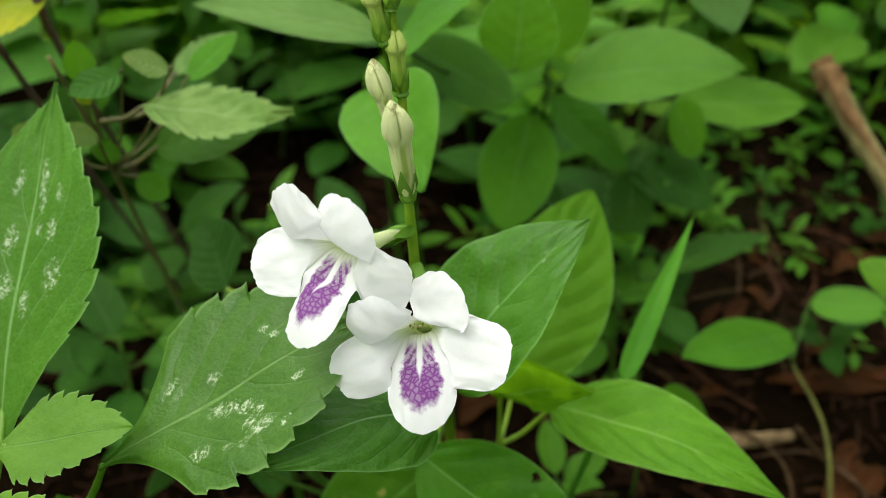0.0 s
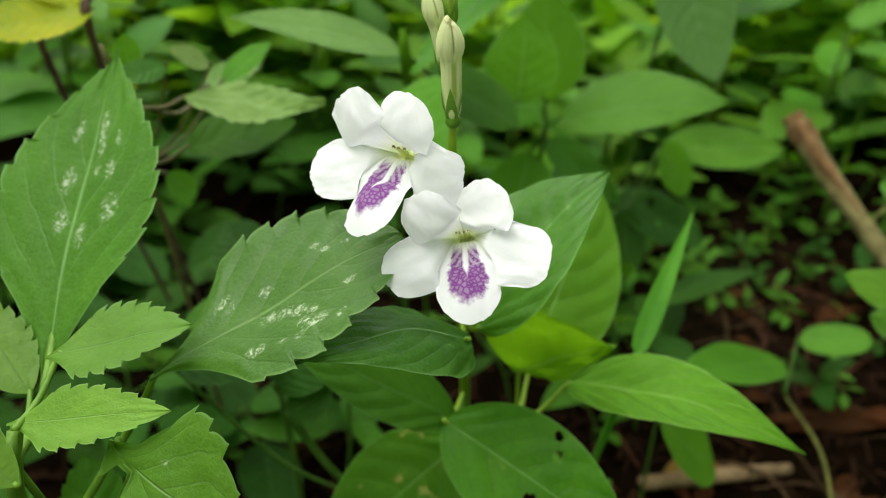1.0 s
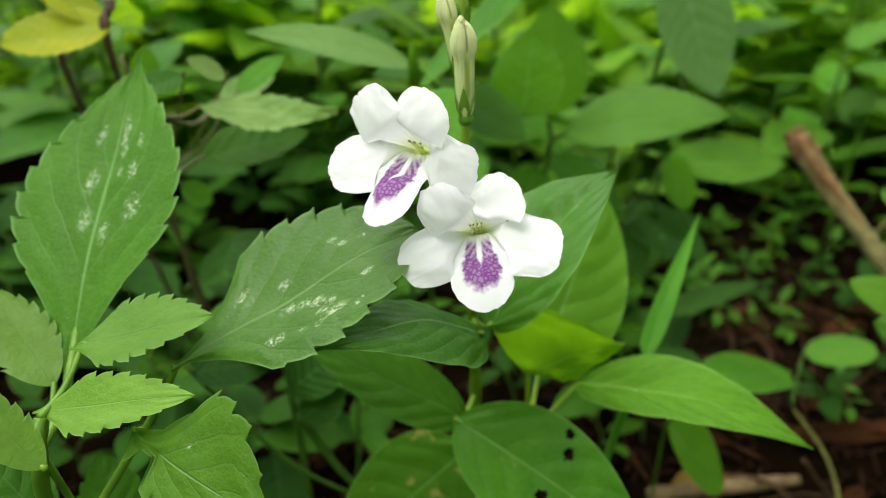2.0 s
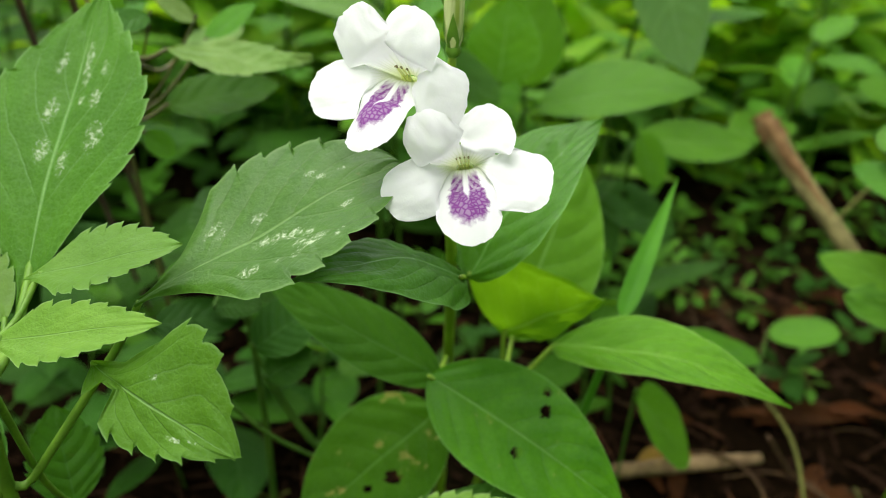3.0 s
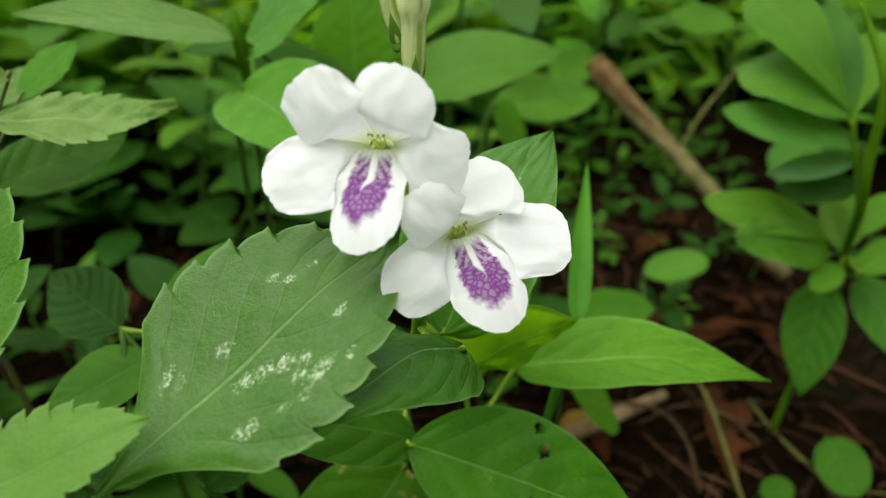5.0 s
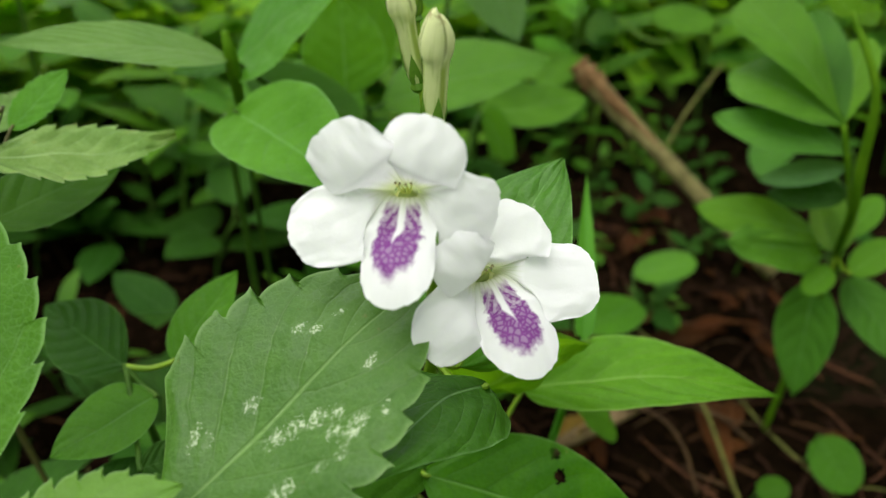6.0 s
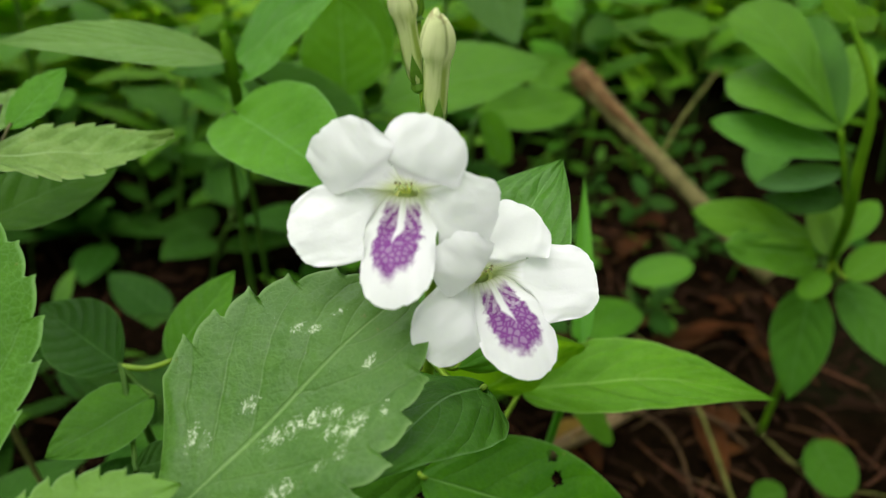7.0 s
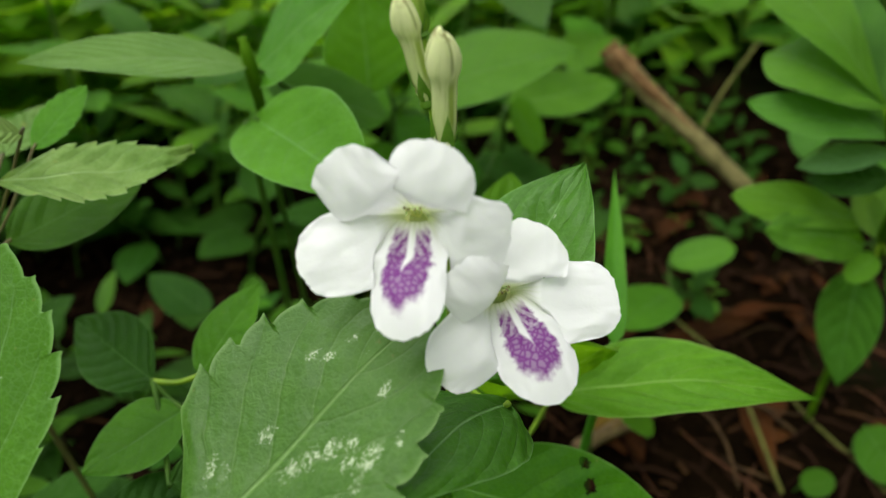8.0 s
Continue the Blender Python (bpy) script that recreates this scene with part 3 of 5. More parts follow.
def petal_mesh(root, end, face, width, throat, bulge=0.0012, cup=0.1, rows=22, half=16, notch=0.0, seed=0, keel=0.0, blunt=4.0, fat=0.62, wide=0.45, start=0.22, reach=0.3):
    """One corolla lobe: it grows out of its share of the throat, throat(e, d) with e across and d down the tube, and ends rounded."""
    root, end, face = V(root), V(end), V(face)
    axis = end - root
    length = axis.length
    axis.normalize()
    face = (face - axis * face.dot(axis)).normalized()
    side = axis.cross(face)

    def lobe(e, s, i):
        full = width / 2 * (wide + (1 - wide) * math.sin(min(1, s / fat) * math.pi / 2) ** 1.2)
        rim = i ** 3 + abs(e) ** 5
        wob = 1 + 0.014 * math.sin(11 * s + seed) * abs(e) + 0.02 * noise.noise(V((s * 9, e * 4, seed))) * abs(e)
        z = bulge * 4 * s * (1 - s) * (1 - 0.5 * e * e) - cup * abs(e) ** 2.2 * full
        z += keel * math.exp(-(e / 0.18) ** 2) * s * (1 - s) * 4
        z += 0.00055 * min(1, 2 * s) * noise.noise(V((s * 3.2, e * 2.2, seed * 3.3))) + 0.00022 * min(1, 2 * s) * noise.noise(V((s * 5, e * 8, seed * 2.1))) + 0.0004 * rim * noise.noise(V((s * 7, e * 7, seed * 1.7)))
        along = length * s - notch * (1 - abs(e)) * max(0, s - 0.8) * 5
        along += 0.0005 * rim * noise.noise(V((e * 6, seed, 0.3))) + 0.00014 * rim * noise.noise(V((e * 19, seed, 1.3)))
        return root + axis * along + side * (e * full * wob) + face * z

    bm = bmesh.new()
    uvs = bm.loops.layers.uv.new("UVMap")
    coords, grid = {}, []
    deep = 7
    for i in range(-deep, rows + 1):
        line = []
        for j in range(-half, half + 1):
            e = math.sin(math.pi / 2 * j / half)
            far = 0.45 + 0.55 * (1 - e * e) ** (1 / blunt)
            if i < 0:
                p, s = throat(e, -i / deep), start * (1 + i / deep)
            else:
                s = start + (far - start) * i / rows
                x = min(1.0, (s - start) / reach)
                hold = 1 - x * x * (3 - 2 * x)
                p = lobe(e, s, i / rows) + (throat(e, 0.0) - lobe(e, start, 0.0)) * hold
            v = bm.verts.new(p)
            coords[v] = ((e + 1) / 2, s)
            line.append(v)
        grid.append(line)
    for a, b in zip(grid, grid[1:]):
        for j in range(2 * half):
            f = bm.faces.new((a[j], a[j + 1], b[j + 1], b[j]))
            for loop in f.loops:
                loop[uvs].uv = coords[loop.vert]
    return bm


def flower(plant, mouth, face, up, joint, petals, label):
    """A corolla: a curved tube from the joint, a flared throat, five lobes (right, up, forward, width, bulge), stamens and a calyx."""
    mouth, face, up, joint = V(mouth), V(face).normalized(), V(up).normalized(), V(joint)
    right = up.cross(face).normalized()
    up = face.cross(right)

    def at(x, y, z):
        return mouth + right * x + up * y + face * z

    def funnel(angle, d):
        """The throat's wall at an angle, d from the rim (0) down to the tube (1)."""
        c, h = math.cos(angle), math.sin(angle)
        r = RIM * (1 - d) ** 1.5 + 0.0022 * (1 - (1 - d) ** 1.5)
        r *= 1 + 0.04 * math.cos(angle * 10) * (1 - d)
        # the upper wall hangs over the mouth, the floor swells up into it
        tall = 0.6 if h > 0 else 1.05
        floor = 0.0028 * max(0.0, -h) * math.sin(math.pi * min(1.0, d * 1.1))
        return at(r * c, HUB + r * h * tall + floor, 0.0014 * max(0.0, -h) - 0.0008 - 0.0085 * d ** 0.8)

    bm = bmesh.new()
    rings = []
    for z, r in ((-0.0078, 0.0022), (-0.010, 0.0019), (-0.013, 0.0014), (-0.016, 0.0003)):
        rings.append([bm.verts.new(at(r * math.cos(k * math.pi / 9), -0.0013 + r * math.sin(k * math.pi / 9), z)) for k in range(18)])
    for a, b in zip(rings, rings[1:]):
        for k in range(18):
            bm.faces.new((a[k], a[(k + 1) % 18], b[(k + 1) % 18], b[k]))
    head = part("flower", bm, THROAT, plant, label)
    back = at(0, -0.001, -0.012)
    part("corolla_tube", tube((joint, joint + (back - joint) * 0.45 + V((0, 0, 0.0006)), at(0, -0.0012, -0.0105)), (0.0008, 0.0011, 0.0016, 0.0026), 12, 6), TUBE, head, "pale greenish flower tube")
    for i in range(5):
        spread = V((math.cos(i * 1.257), math.sin(i * 1.257), 0))
        run = (back - joint).normalized()
        s1 = run.cross(V((0.3, 0.2, 0.9))).normalized()
        s2 = run.cross(s1)
        out = s1 * spread.x + s2 * spread.y
        part("sepal", blade_mesh(joint + out * 0.0011, joint + run * 0.0092 + out * 0.0021, out, 0.0027, low=0.4, high=0.9, rows=8, half=2, seed=i), SEPAL, head)
    turns = [math.atan2(p[1] + 0.0006, p[0]) % (2 * math.pi) for p in petals]
    order = sorted(range(5), key=lambda i: turns[i])
    for i, (x, y, z, width, fat, turn, blunt, bulge) in enumerate(petals):
        bottom = i == 4
        k = order.index(i)
        ahead = (turns[order[(k + 1) % 5]] - turns[i]) % (2 * math.pi) / 2
        behind = (turns[i] - turns[order[k - 1]]) % (2 * math.pi) / 2
        if bottom:
            ahead = behind = LIP_SHARE
        if order[(k + 1) % 5] == 4:
            ahead = 2 * ahead - LIP_SHARE
        if order[k - 1] == 4:
            behind = 2 * behind - LIP_SHARE

        def throat(e, d, mid=turns[i], ahead=ahead, behind=behind):
            p = funnel(mid - e * (behind if e > 0 else ahead), d)
            # neighbouring lobes stay joined some way out
            hub = at(0, HUB, 0)
            out = (p - hub) - face * (p - hub).dot(face)
            return p + out * (0.5 * abs(e) ** 4 * (1 - d) ** 2)

        tip = at(x, y, z)
        d = V((x, y + 0.0032)).normalized() if not bottom else V((x, y + 0.003)).normalized()
        root = at(d.x * 0.0022, (-0.0007 if i in (1, 2) else min(d.y, 0.0) * 0.0012 - 0.0014), -0.0010) if not bottom else at(0, -0.0024, -0.0046)
        run = (tip - root).normalized()
        lean = face + (right * d.x + up * d.y) * 0.1
        lean = (lean - run * lean.dot(run)).normalized()
        lean = lean * math.cos(turn) + run.cross(lean) * math.sin(turn)
        if bottom:
            part("lip_petal", petal_mesh(root, tip, lean, width, throat, bulge, 0.22, rows=24, half=16, wide=1.0, keel=0.0006, seed=i + 3, blunt=blunt, fat=fat, start=0.26, reach=0.24), LIP, head, "white lower petal with a purple blotch")
        else:
            part("petal", petal_mesh(root, tip, lean, width, throat, bulge, 0.1, wide=1.25, reach=0.2, notch=0.0004 * (i % 2), seed=i * 1.7 + x * 300, fat=fat, blunt=blunt), PETAL, head)
    for x, reach in ((-0.0016, 0.0), (-0.0006, 0.0014), (0.0006, 0.0012), (0.0015, -0.0003)):
        top = at(x * 0.9, 0.0019, -0.0038 + reach)
        part("filament", tube((at(x * 0.4, -0.0002, -0.0085), at(x * 0.8, 0.0010, -0.006), top), (0.00022, 0.0002, 0.00018), 6, 4), THROAT, head)
        part("anther", tube((top, top + up * 0.0002 + face * 0.0006, top + face * 0.0012), (0.00016, 0.00026, 0.00014), 6, 3), ANTHER, head)
    return head


flower(violet, (-0.0206, 0.1283, 0.2618), (-0.45, -0.82, 0.36), (0.174, 0.278, 0.945), (-0.0050, 0.1505, 0.2520),
       ((-0.0194, -0.0090, 0.0013, 0.0145, 0.86, 0.26, 3.9, 0.0005), (-0.0138, 0.0115, 0.0031, 0.0153, 0.90, -0.41, 4.8, 0.0032), (0.0061, 0.0142, 0.0050, 0.0154, 0.40, -0.02, 3.4, 0.0032),
        (0.0178, -0.0030, -0.0042, 0.0155, 0.85, 0.36, 4.2, 0.0032), (0.0007, -0.0183, 0.0090, 0.0138, 0.51, 0.24, 3.4, 0.0034)), "open white flower with a purple-blotched lip")
flower(violet, (-0.0036, 0.1230, 0.2428), (-0.171, -0.897, 0.408), (-0.176, 0.435, 0.883), (-0.0043, 0.1515, 0.2405),
       ((-0.0189, -0.0063, 0.0041, 0.0135, 0.83, 0.05, 4.1, 0.003), (-0.0094, 0.0124, 0.0089, 0.0130, 0.58, -0.08, 2.4, 0.003), (0.0094, 0.0128, -0.0017, 0.0172, 0.40, -0.49, 2.0, 0.0004),
        (0.0202, -0.0074, 0.0005, 0.0150, 0.87, -0.37, 4.8, 0.0004), (0.0001, -0.0184, 0.0086, 0.0152, 0.63, -0.14, 2.4, 0.0032)), "open white flower with a purple-blotched lip")


def bud(plant, base, tip, fat, skin, label, seed=0):
    base, tip = V(base), V(tip)
    run = tip - base
    s1 = run.cross(V((0.2, 0.9, 0.1))).normalized()
    s2 = run.normalized().cross(s1)
    bm = bmesh.new()
    uvs = bm.loops.layers.uv.new("UVMap")
    rings = []
    prof = ((0.0, 0.46), (0.07, 0.62), (0.2, 0.69), (0.35, 0.71), (0.48, 0.71), (0.58, 0.74), (0.64, 0.8), (0.68, 0.93), (0.72, 1.0), (0.79, 0.98), (0.86, 0.86), (0.92, 0.68), (0.965, 0.48), (0.99, 0.3), (1.0, 0.1))
    for s, r in prof:
        ring = []
        for k in range(30):
            a = 2 * math.pi * k / 30 + s * 0.35
            # folded petals: rounded lappets with sharp furrows between them, uneven at the head
            crease = (1 - abs(math.sin(1.5 * (a + seed)))) ** 2.5
            lump = 1 + 0.05 * math.cos(a * 2 + seed) - (0.17 + 0.16 * max(0.0, s - 0.7) / 0.3) * crease * min(1, s * 2)
            lump += 0.09 * noise.noise(V((math.cos(a) * 1.6, math.sin(a) * 1.6, s * 5 + seed)))
            end = s + 0.03 * math.cos(a + seed * 2) * max(0.0, s - 0.8) / 0.2
            ring.append(bm.verts.new(base + run * end + (s1 * math.cos(a) + s2 * math.sin(a)) * fat * r * lump))
        rings.append(ring)
    for a, b in zip(rings, rings[1:]):
        for k in range(30):
            f = bm.faces.new((a[k], a[(k + 1) % 30], b[(k + 1) % 30], b[k]))
            lo, hi = prof[rings.index(a)][0], prof[rings.index(b)][0]
            for loop, uv in zip(f.loops, ((k / 30, lo), ((k + 1) / 30, lo), ((k + 1) / 30, hi), (k / 30, hi))):
                loop[uvs].uv = uv
    cap = bm.faces.new(rings[-1])
    for loop in cap.loops:
        loop[uvs].uv = (0.05, 1.0)
    ob = part("bud", bm, skin, plant, label)
    for k in range(5):
        a = k * 1.257 + 0.4 + seed
        out = s1 * math.cos(a) + s2 * math.sin(a)
        part("sepal", blade_mesh(base - run * 0.02 + out * fat * 0.35, base + run * (0.33 + 0.05 * math.sin(k * 2.1)) + out * fat * 0.8, out, fat * 0.95, low=0.35, high=1.1, bow=fat * 0.1, rows=10, half=2, seed=k), SEPAL, ob)
    part("collar", tube((base - run * 0.1, base - run * 0.05, base + run * 0.01), (fat * 0.4, fat * 0.62, fat * 0.5), 10, 4, 0.2, int(seed)), SEPAL, ob)
    return ob


bud(violet, (-0.0059, 0.1475, 0.2646), (-0.0079, 0.1412, 0.2900), 0.0033, BUDSKIN, "pale cream flower bud", 0.0)
bud(violet, (-0.0072, 0.1525, 0.2735), (-0.0127, 0.1493, 0.2950), 0.0027, BUDSKIN, "pale green flower bud", 1.0)
bud(violet, (-0.0071, 0.1545, 0.2860), (-0.0084, 0.1555, 0.2995), 0.0026, GREENBUD, "green flower bud", 2.0)
bud(violet, (-0.0103, 0.1545, 0.2974), (-0.0131, 0.1563, 0.3087), 0.0025, GREENBUD, "green flower bud", 3.0)
bud(violet, (-0.0087, 0.1549, 0.3041), (-0.0090, 0.1566, 0.3120), 0.0024, GREENBUD, "green flower bud", 4.0)

# ---- toothed plant beside it ----
LOBES = (((0, 0.01), (0.1, 0.05), (0.22, 0.1), (0.35, 0.26), (0.48, 0.43), (0.6, 0.41), (0.72, 0.36), (0.82, 0.24), (0.92, 0.11), (1, 0)),
         ((0, 0.02), (0.05, 0.1), (0.1, 0.14), (0.15, 0.1), (0.19, 0.03), (0.29, 0.03), (0.32, 0.18), (0.37, 0.21), (0.47, 0.215), (0.67, 0.17), (0.85, 0.09), (1, 0)))
toothed = thing("toothed_plant", "upright herb with light green sharply toothed leaves", "plant")
part("stem", tube(((-0.1143, 0.1304, -0.0040), (-0.1093, 0.1004, 0.1614), (-0.1040, 0.0937, 0.1993), (-0.1037, 0.0966, 0.2068)), (0.0021, 0.002, 0.0018, 0.0013), 10, 6, 0.08, 10), HERBSTEM, toothed)
part("branch", tube(((-0.1259, 0.1106, -0.0040), (-0.1130, 0.0990, 0.1498), (-0.1042, 0.1034, 0.1634), (-0.0849, 0.1132, 0.1938), (-0.0776, 0.1148, 0.2081)), (0.0012, 0.0012, 0.0011, 0.0008), 8, 6, 0.06, 9), HERBSTEM, toothed)
leaf(toothed, *((-0.1083, 0.1301, 0.2075), (-0.1050, 0.1994, 0.2645), (-0.24, -0.61, 0.75), 0.0505), MINED_TALL, (-0.1040, 0.0937, 0.1993), foot=0.14, teeth=12, bite=0.055, quilt=0.005, rows=60, half=8, seed=11, label="tall toothed leaf flecked with white insect trails", thick=0.0012, low=1.06, high=1.46, bow=0.0020, fold=0.14, stalk=HERBSTEM)
leaf(toothed, *((-0.0673, 0.1175, 0.2143), (-0.0195, 0.1301, 0.2430), (-0.43, -0.31, 0.85), 0.0483), MINED, None, foot=0.24, taper=1.9, bared=0.38, hook=0.06, teeth=9, bite=0.08, quilt=0.003, rows=60, half=8, seed=12, label="dull green toothed leaf with white insect trails", thick=0.0013, low=0.45, high=0.62, bow=-0.0005, fold=0.12, stalk=HERBSTEM)
leaf(toothed, *((-0.0995, 0.1146, 0.2141), (-0.0661, 0.1128, 0.2249), (-0.31, -0.24, 0.92), 0.0208), TOOTHED, (-0.1037, 0.0966, 0.2068), foot=0.1, teeth=9, bite=0.12, quilt=0.002, rows=48, half=7, seed=13, low=0.58, high=0.95, bow=0.0006, fold=0.13, stalk=HERBSTEM)
leaf(toothed, *((-0.1033, 0.0994, 0.2064), (-0.0657, 0.0911, 0.2181), (-0.35, -0.43, 0.83), 0.0146), TOOTHED, (-0.1040, 0.0937, 0.1993), foot=0.1, teeth=9, bite=0.11, quilt=0.002, rows=48, half=7, seed=14, low=0.46, high=0.95, bow=0.0006, fold=0.13, stalk=HERBSTEM)
leaf(toothed, *((-0.0830, 0.0972, 0.2030), (-0.0480, 0.0710, 0.2007), (-0.41, -0.61, 0.68), 0.0400), LOBED, (-0.0860, 0.1070, 0.1945), teeth=7, bite=0.1, wave=0.03, rows=48, half=8, seed=15, lobes=LOBES, label="ragged lobed green leaf", low=0.58, high=0.74, bow=0.0036, fold=0.11, stalk=HERBSTEM)
leaf(toothed, *((-0.1109, 0.1181, 0.1992), (-0.1318, 0.1362, 0.2171), (0.21, -0.55, 0.81), 0.0160), TOOTHED, (-0.1040, 0.0937, 0.1993), low=0.75, high=0.9, teeth=8, bite=0.15, fold=0.14, rows=48, half=7, seed=16, stalk=HERBSTEM)
leaf(toothed, *((-0.1144, 0.1070, 0.1591), (-0.1357, 0.1154, 0.1834), (0.58, -0.46, 0.67), 0.0177), BLUE, (-0.1040, 0.0937, 0.1993), low=0.75, high=0.9, teeth=8, bite=0.1, rows=48, half=7, seed=18, stalk=HERBSTEM)
leaf(toothed, *((-0.1069, 0.1267, 0.1301), (-0.1164, 0.1435, 0.1529), (0.35, -0.68, 0.64), 0.0204), SHADED, (-0.1040, 0.0937, 0.1993), low=0.7, high=0.9, teeth=8, bite=0.08, rows=48, half=7, seed=19, stalk=HERBSTEM)
leaf(toothed, *((-0.0968, 0.0823, 0.2049), (-0.1150, 0.0861, 0.2246), (0.63, -0.42, 0.66), 0.0113), TOOTHED, (-0.1040, 0.0937, 0.1993), low=0.75, high=0.9, teeth=7, bite=0.16, fold=0.14, rows=48, half=7, seed=17, stalk=HERBSTEM)

sprig = thing("toothed_plant", "small pale toothed sprig low beside the flowering plant", "plant", "toothed sprigs")
part("stem", tube(((-0.0150, 0.0600, height(-0.015, 0.06) - 0.004), (-0.0200, 0.0590, 0.1000), (-0.0230, 0.0545, 0.1980)), (0.0016, 0.0014, 0.001), 8, 6, 0.08, 20), HERBSTEM, sprig)
leaf(sprig, (-0.0196, 0.0513, 0.2002), (0.0038, 0.0488, 0.2112), (-0.1, -0.45, 0.88), 0.0120, TOOTHED, (-0.0230, 0.0545, 0.1980), foot=0.1, teeth=9, bite=0.12, rows=48, half=7, seed=27, low=0.6, high=0.9, stalk=HERBSTEM)

# ---- broad-leaved herbs behind ----
OVATE = dict(low=0.6, high=0.9, fold=0.12, quilt=0.005, rows=24, half=6)


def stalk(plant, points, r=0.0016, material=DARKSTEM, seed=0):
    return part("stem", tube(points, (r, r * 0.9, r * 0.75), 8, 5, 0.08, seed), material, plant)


herb = thing("broad_leaved_herb", "low green herb with pairs of pointed oval leaves", "plant", "herbs behind the flowers")
HN = (0.0571, 0.3705, 0.1804)
stalk(herb, ((HN[0] - 0.008, HN[1] + 0.012, -0.004), (HN[0] - 0.006, HN[1] + 0.01, 0.08), HN), seed=21)
leaf(herb, *((0.0631, 0.3675, 0.1844), (0.1420, 0.3340, 0.2075), (-0.37, -0.24, 0.90), 0.0509), HERB, HN, seed=22, quilt=0.004, rows=24, half=6, low=0.66, high=0.96, bow=0.0037, fold=0.18)
leaf(herb, *((0.0540, 0.3661, 0.1898), (-0.0139, 0.3736, 0.1987), (0.08, -0.36, 0.93), 0.0474), HERB, HN, seed=23, **OVATE)
leaf(herb, *((0.0563, 0.3756, 0.1920), (0.0526, 0.3889, 0.2515), (-0.04, -0.98, 0.21), 0.0420), HERB, HN, seed=24, **OVATE)
leaf(herb, *((0.0499, 0.3750, 0.1618), (0.0359, 0.3418, 0.1075), (-0.22, -0.81, 0.55), 0.0421), HERB, HN, seed=25, low=0.6, high=0.7, fold=0.1, quilt=0.004, rows=24, half=6)
leaf(herb, *((0.0621, 0.3913, 0.1636), (0.1042, 0.3647, 0.1331), (0.23, -0.55, 0.80), 0.0288), SHADED, HN, seed=26, **OVATE)

herb2 = thing("broad_leaved_herb", "low green herb with pale oval leaves", "plant", "herbs behind the flowers")
H2 = (0.1307, 0.3914, 0.1602)
stalk(herb2, ((H2[0] - 0.01, H2[1] + 0.015, -0.004), (H2[0] - 0.004, H2[1] + 0.006, 0.08), H2), seed=31)
leaf(herb2, *((0.1307, 0.3914, 0.1602), (0.2059, 0.3931, 0.1598), (0.02, -0.49, 0.87), 0.0334), HERB, H2, seed=32, quilt=0.004, rows=24, half=6, low=0.76, high=0.83, bow=-0.0000, fold=0.10)
leaf(herb2, *((0.1247, 0.3753, 0.1680), (0.1451, 0.3725, 0.1395), (0.53, -0.72, 0.45), 0.0296), HERB, H2, seed=33, low=0.5, high=0.6, fold=0.1, rows=20, half=5)
leaf(herb2, *((0.1097, 0.3905, 0.1283), (0.1561, 0.3626, 0.1105), (0.09, -0.43, 0.90), 0.0381), DEEPSHADE, H2, seed=34, low=0.55, high=0.7, rows=40, half=10, holes=((0.3, 0.3, 0.06), (0.6, 0.5, 0.05)))
leaf(herb2, *((0.1107, 0.3764, 0.1257), (0.1087, 0.3487, 0.0861), (-0.14, -0.81, 0.57), 0.0256), DEEPSHADE, H2, seed=35, **OVATE)

herb3 = thing("broad_leaved_herb", "green herb with a hanging pale bluish leaf", "plant", "herbs behind the flowers")
H3 = (0.1296, 0.4142, 0.2631)
stalk(herb3, ((H3[0] + 0.01, H3[1] + 0.06, -0.004), (H3[0] + 0.006, H3[1] + 0.05, 0.15), H3), seed=36)
leaf(herb3, *((0.1296, 0.4142, 0.2631), (0.1554, 0.3932, 0.1999), (0.18, -0.91, 0.38), 0.0484), BLUEPALE, H3, seed=37, low=0.5, high=0.85, fold=0.1, rows=24, half=6)

herb4 = thing("broad_leaved_herb", "green herb with a broad folded leaf", "plant", "herbs behind the flowers")
H4 = (-0.0260, 0.2890, 0.2200)
stalk(herb4, ((H4[0] + 0.01, H4[1] + 0.03, -0.004), (H4[0] + 0.006, H4[1] + 0.02, 0.12), H4), seed=38)
leaf(herb4, (-0.0236, 0.2800, 0.2245), (-0.0055, 0.2110, 0.2250), (-0.38, -0.18, 0.91), 0.0440, HERB, H4, seed=39, low=0.52, high=0.8, fold=0.34, left=0.9, right=0.8, quilt=0.004, rows=30, half=8, hook=0.05, label="broad rounded green leaf folded along its midrib")

herb5 = thing("broad_leaved_herb", "green herb with a long pale lance-shaped leaf", "plant", "herbs behind the flowers")
H5 = (-0.0205, 0.2937, 0.2392)
stalk(herb5, ((H5[0] + 0.02, H5[1] + 0.05, -0.004), (H5[0] + 0.01, H5[1] + 0.03, 0.12), H5), 0.0012, seed=41)
part("shoot", tube((V(H5) + V((0.003, 0.009, -0.028)), V(H5), V(H5) + V((-0.001, 0.001, 0.010))), (0.0018, 0.0026, 0.0014), 8, 5, 0.1, 40), RICHSTEM, herb5, "bright yellow-green leaf node")
leaf(herb5, *((-0.0210, 0.2939, 0.2390), (-0.0913, 0.2845, 0.2545), (0.29, -0.30, 0.91), 0.0248), PALEGREY, H5, seed=42, quilt=0.01, rows=24, half=6, low=0.69, high=0.93, bow=0.0026, fold=0.13)
leaf(herb5, *((-0.0154, 0.3146, 0.2308), (0.0263, 0.2801, 0.2732), (-0.71, -0.00, 0.70), 0.0576), SMOOTH, H5, seed=43, **OVATE)
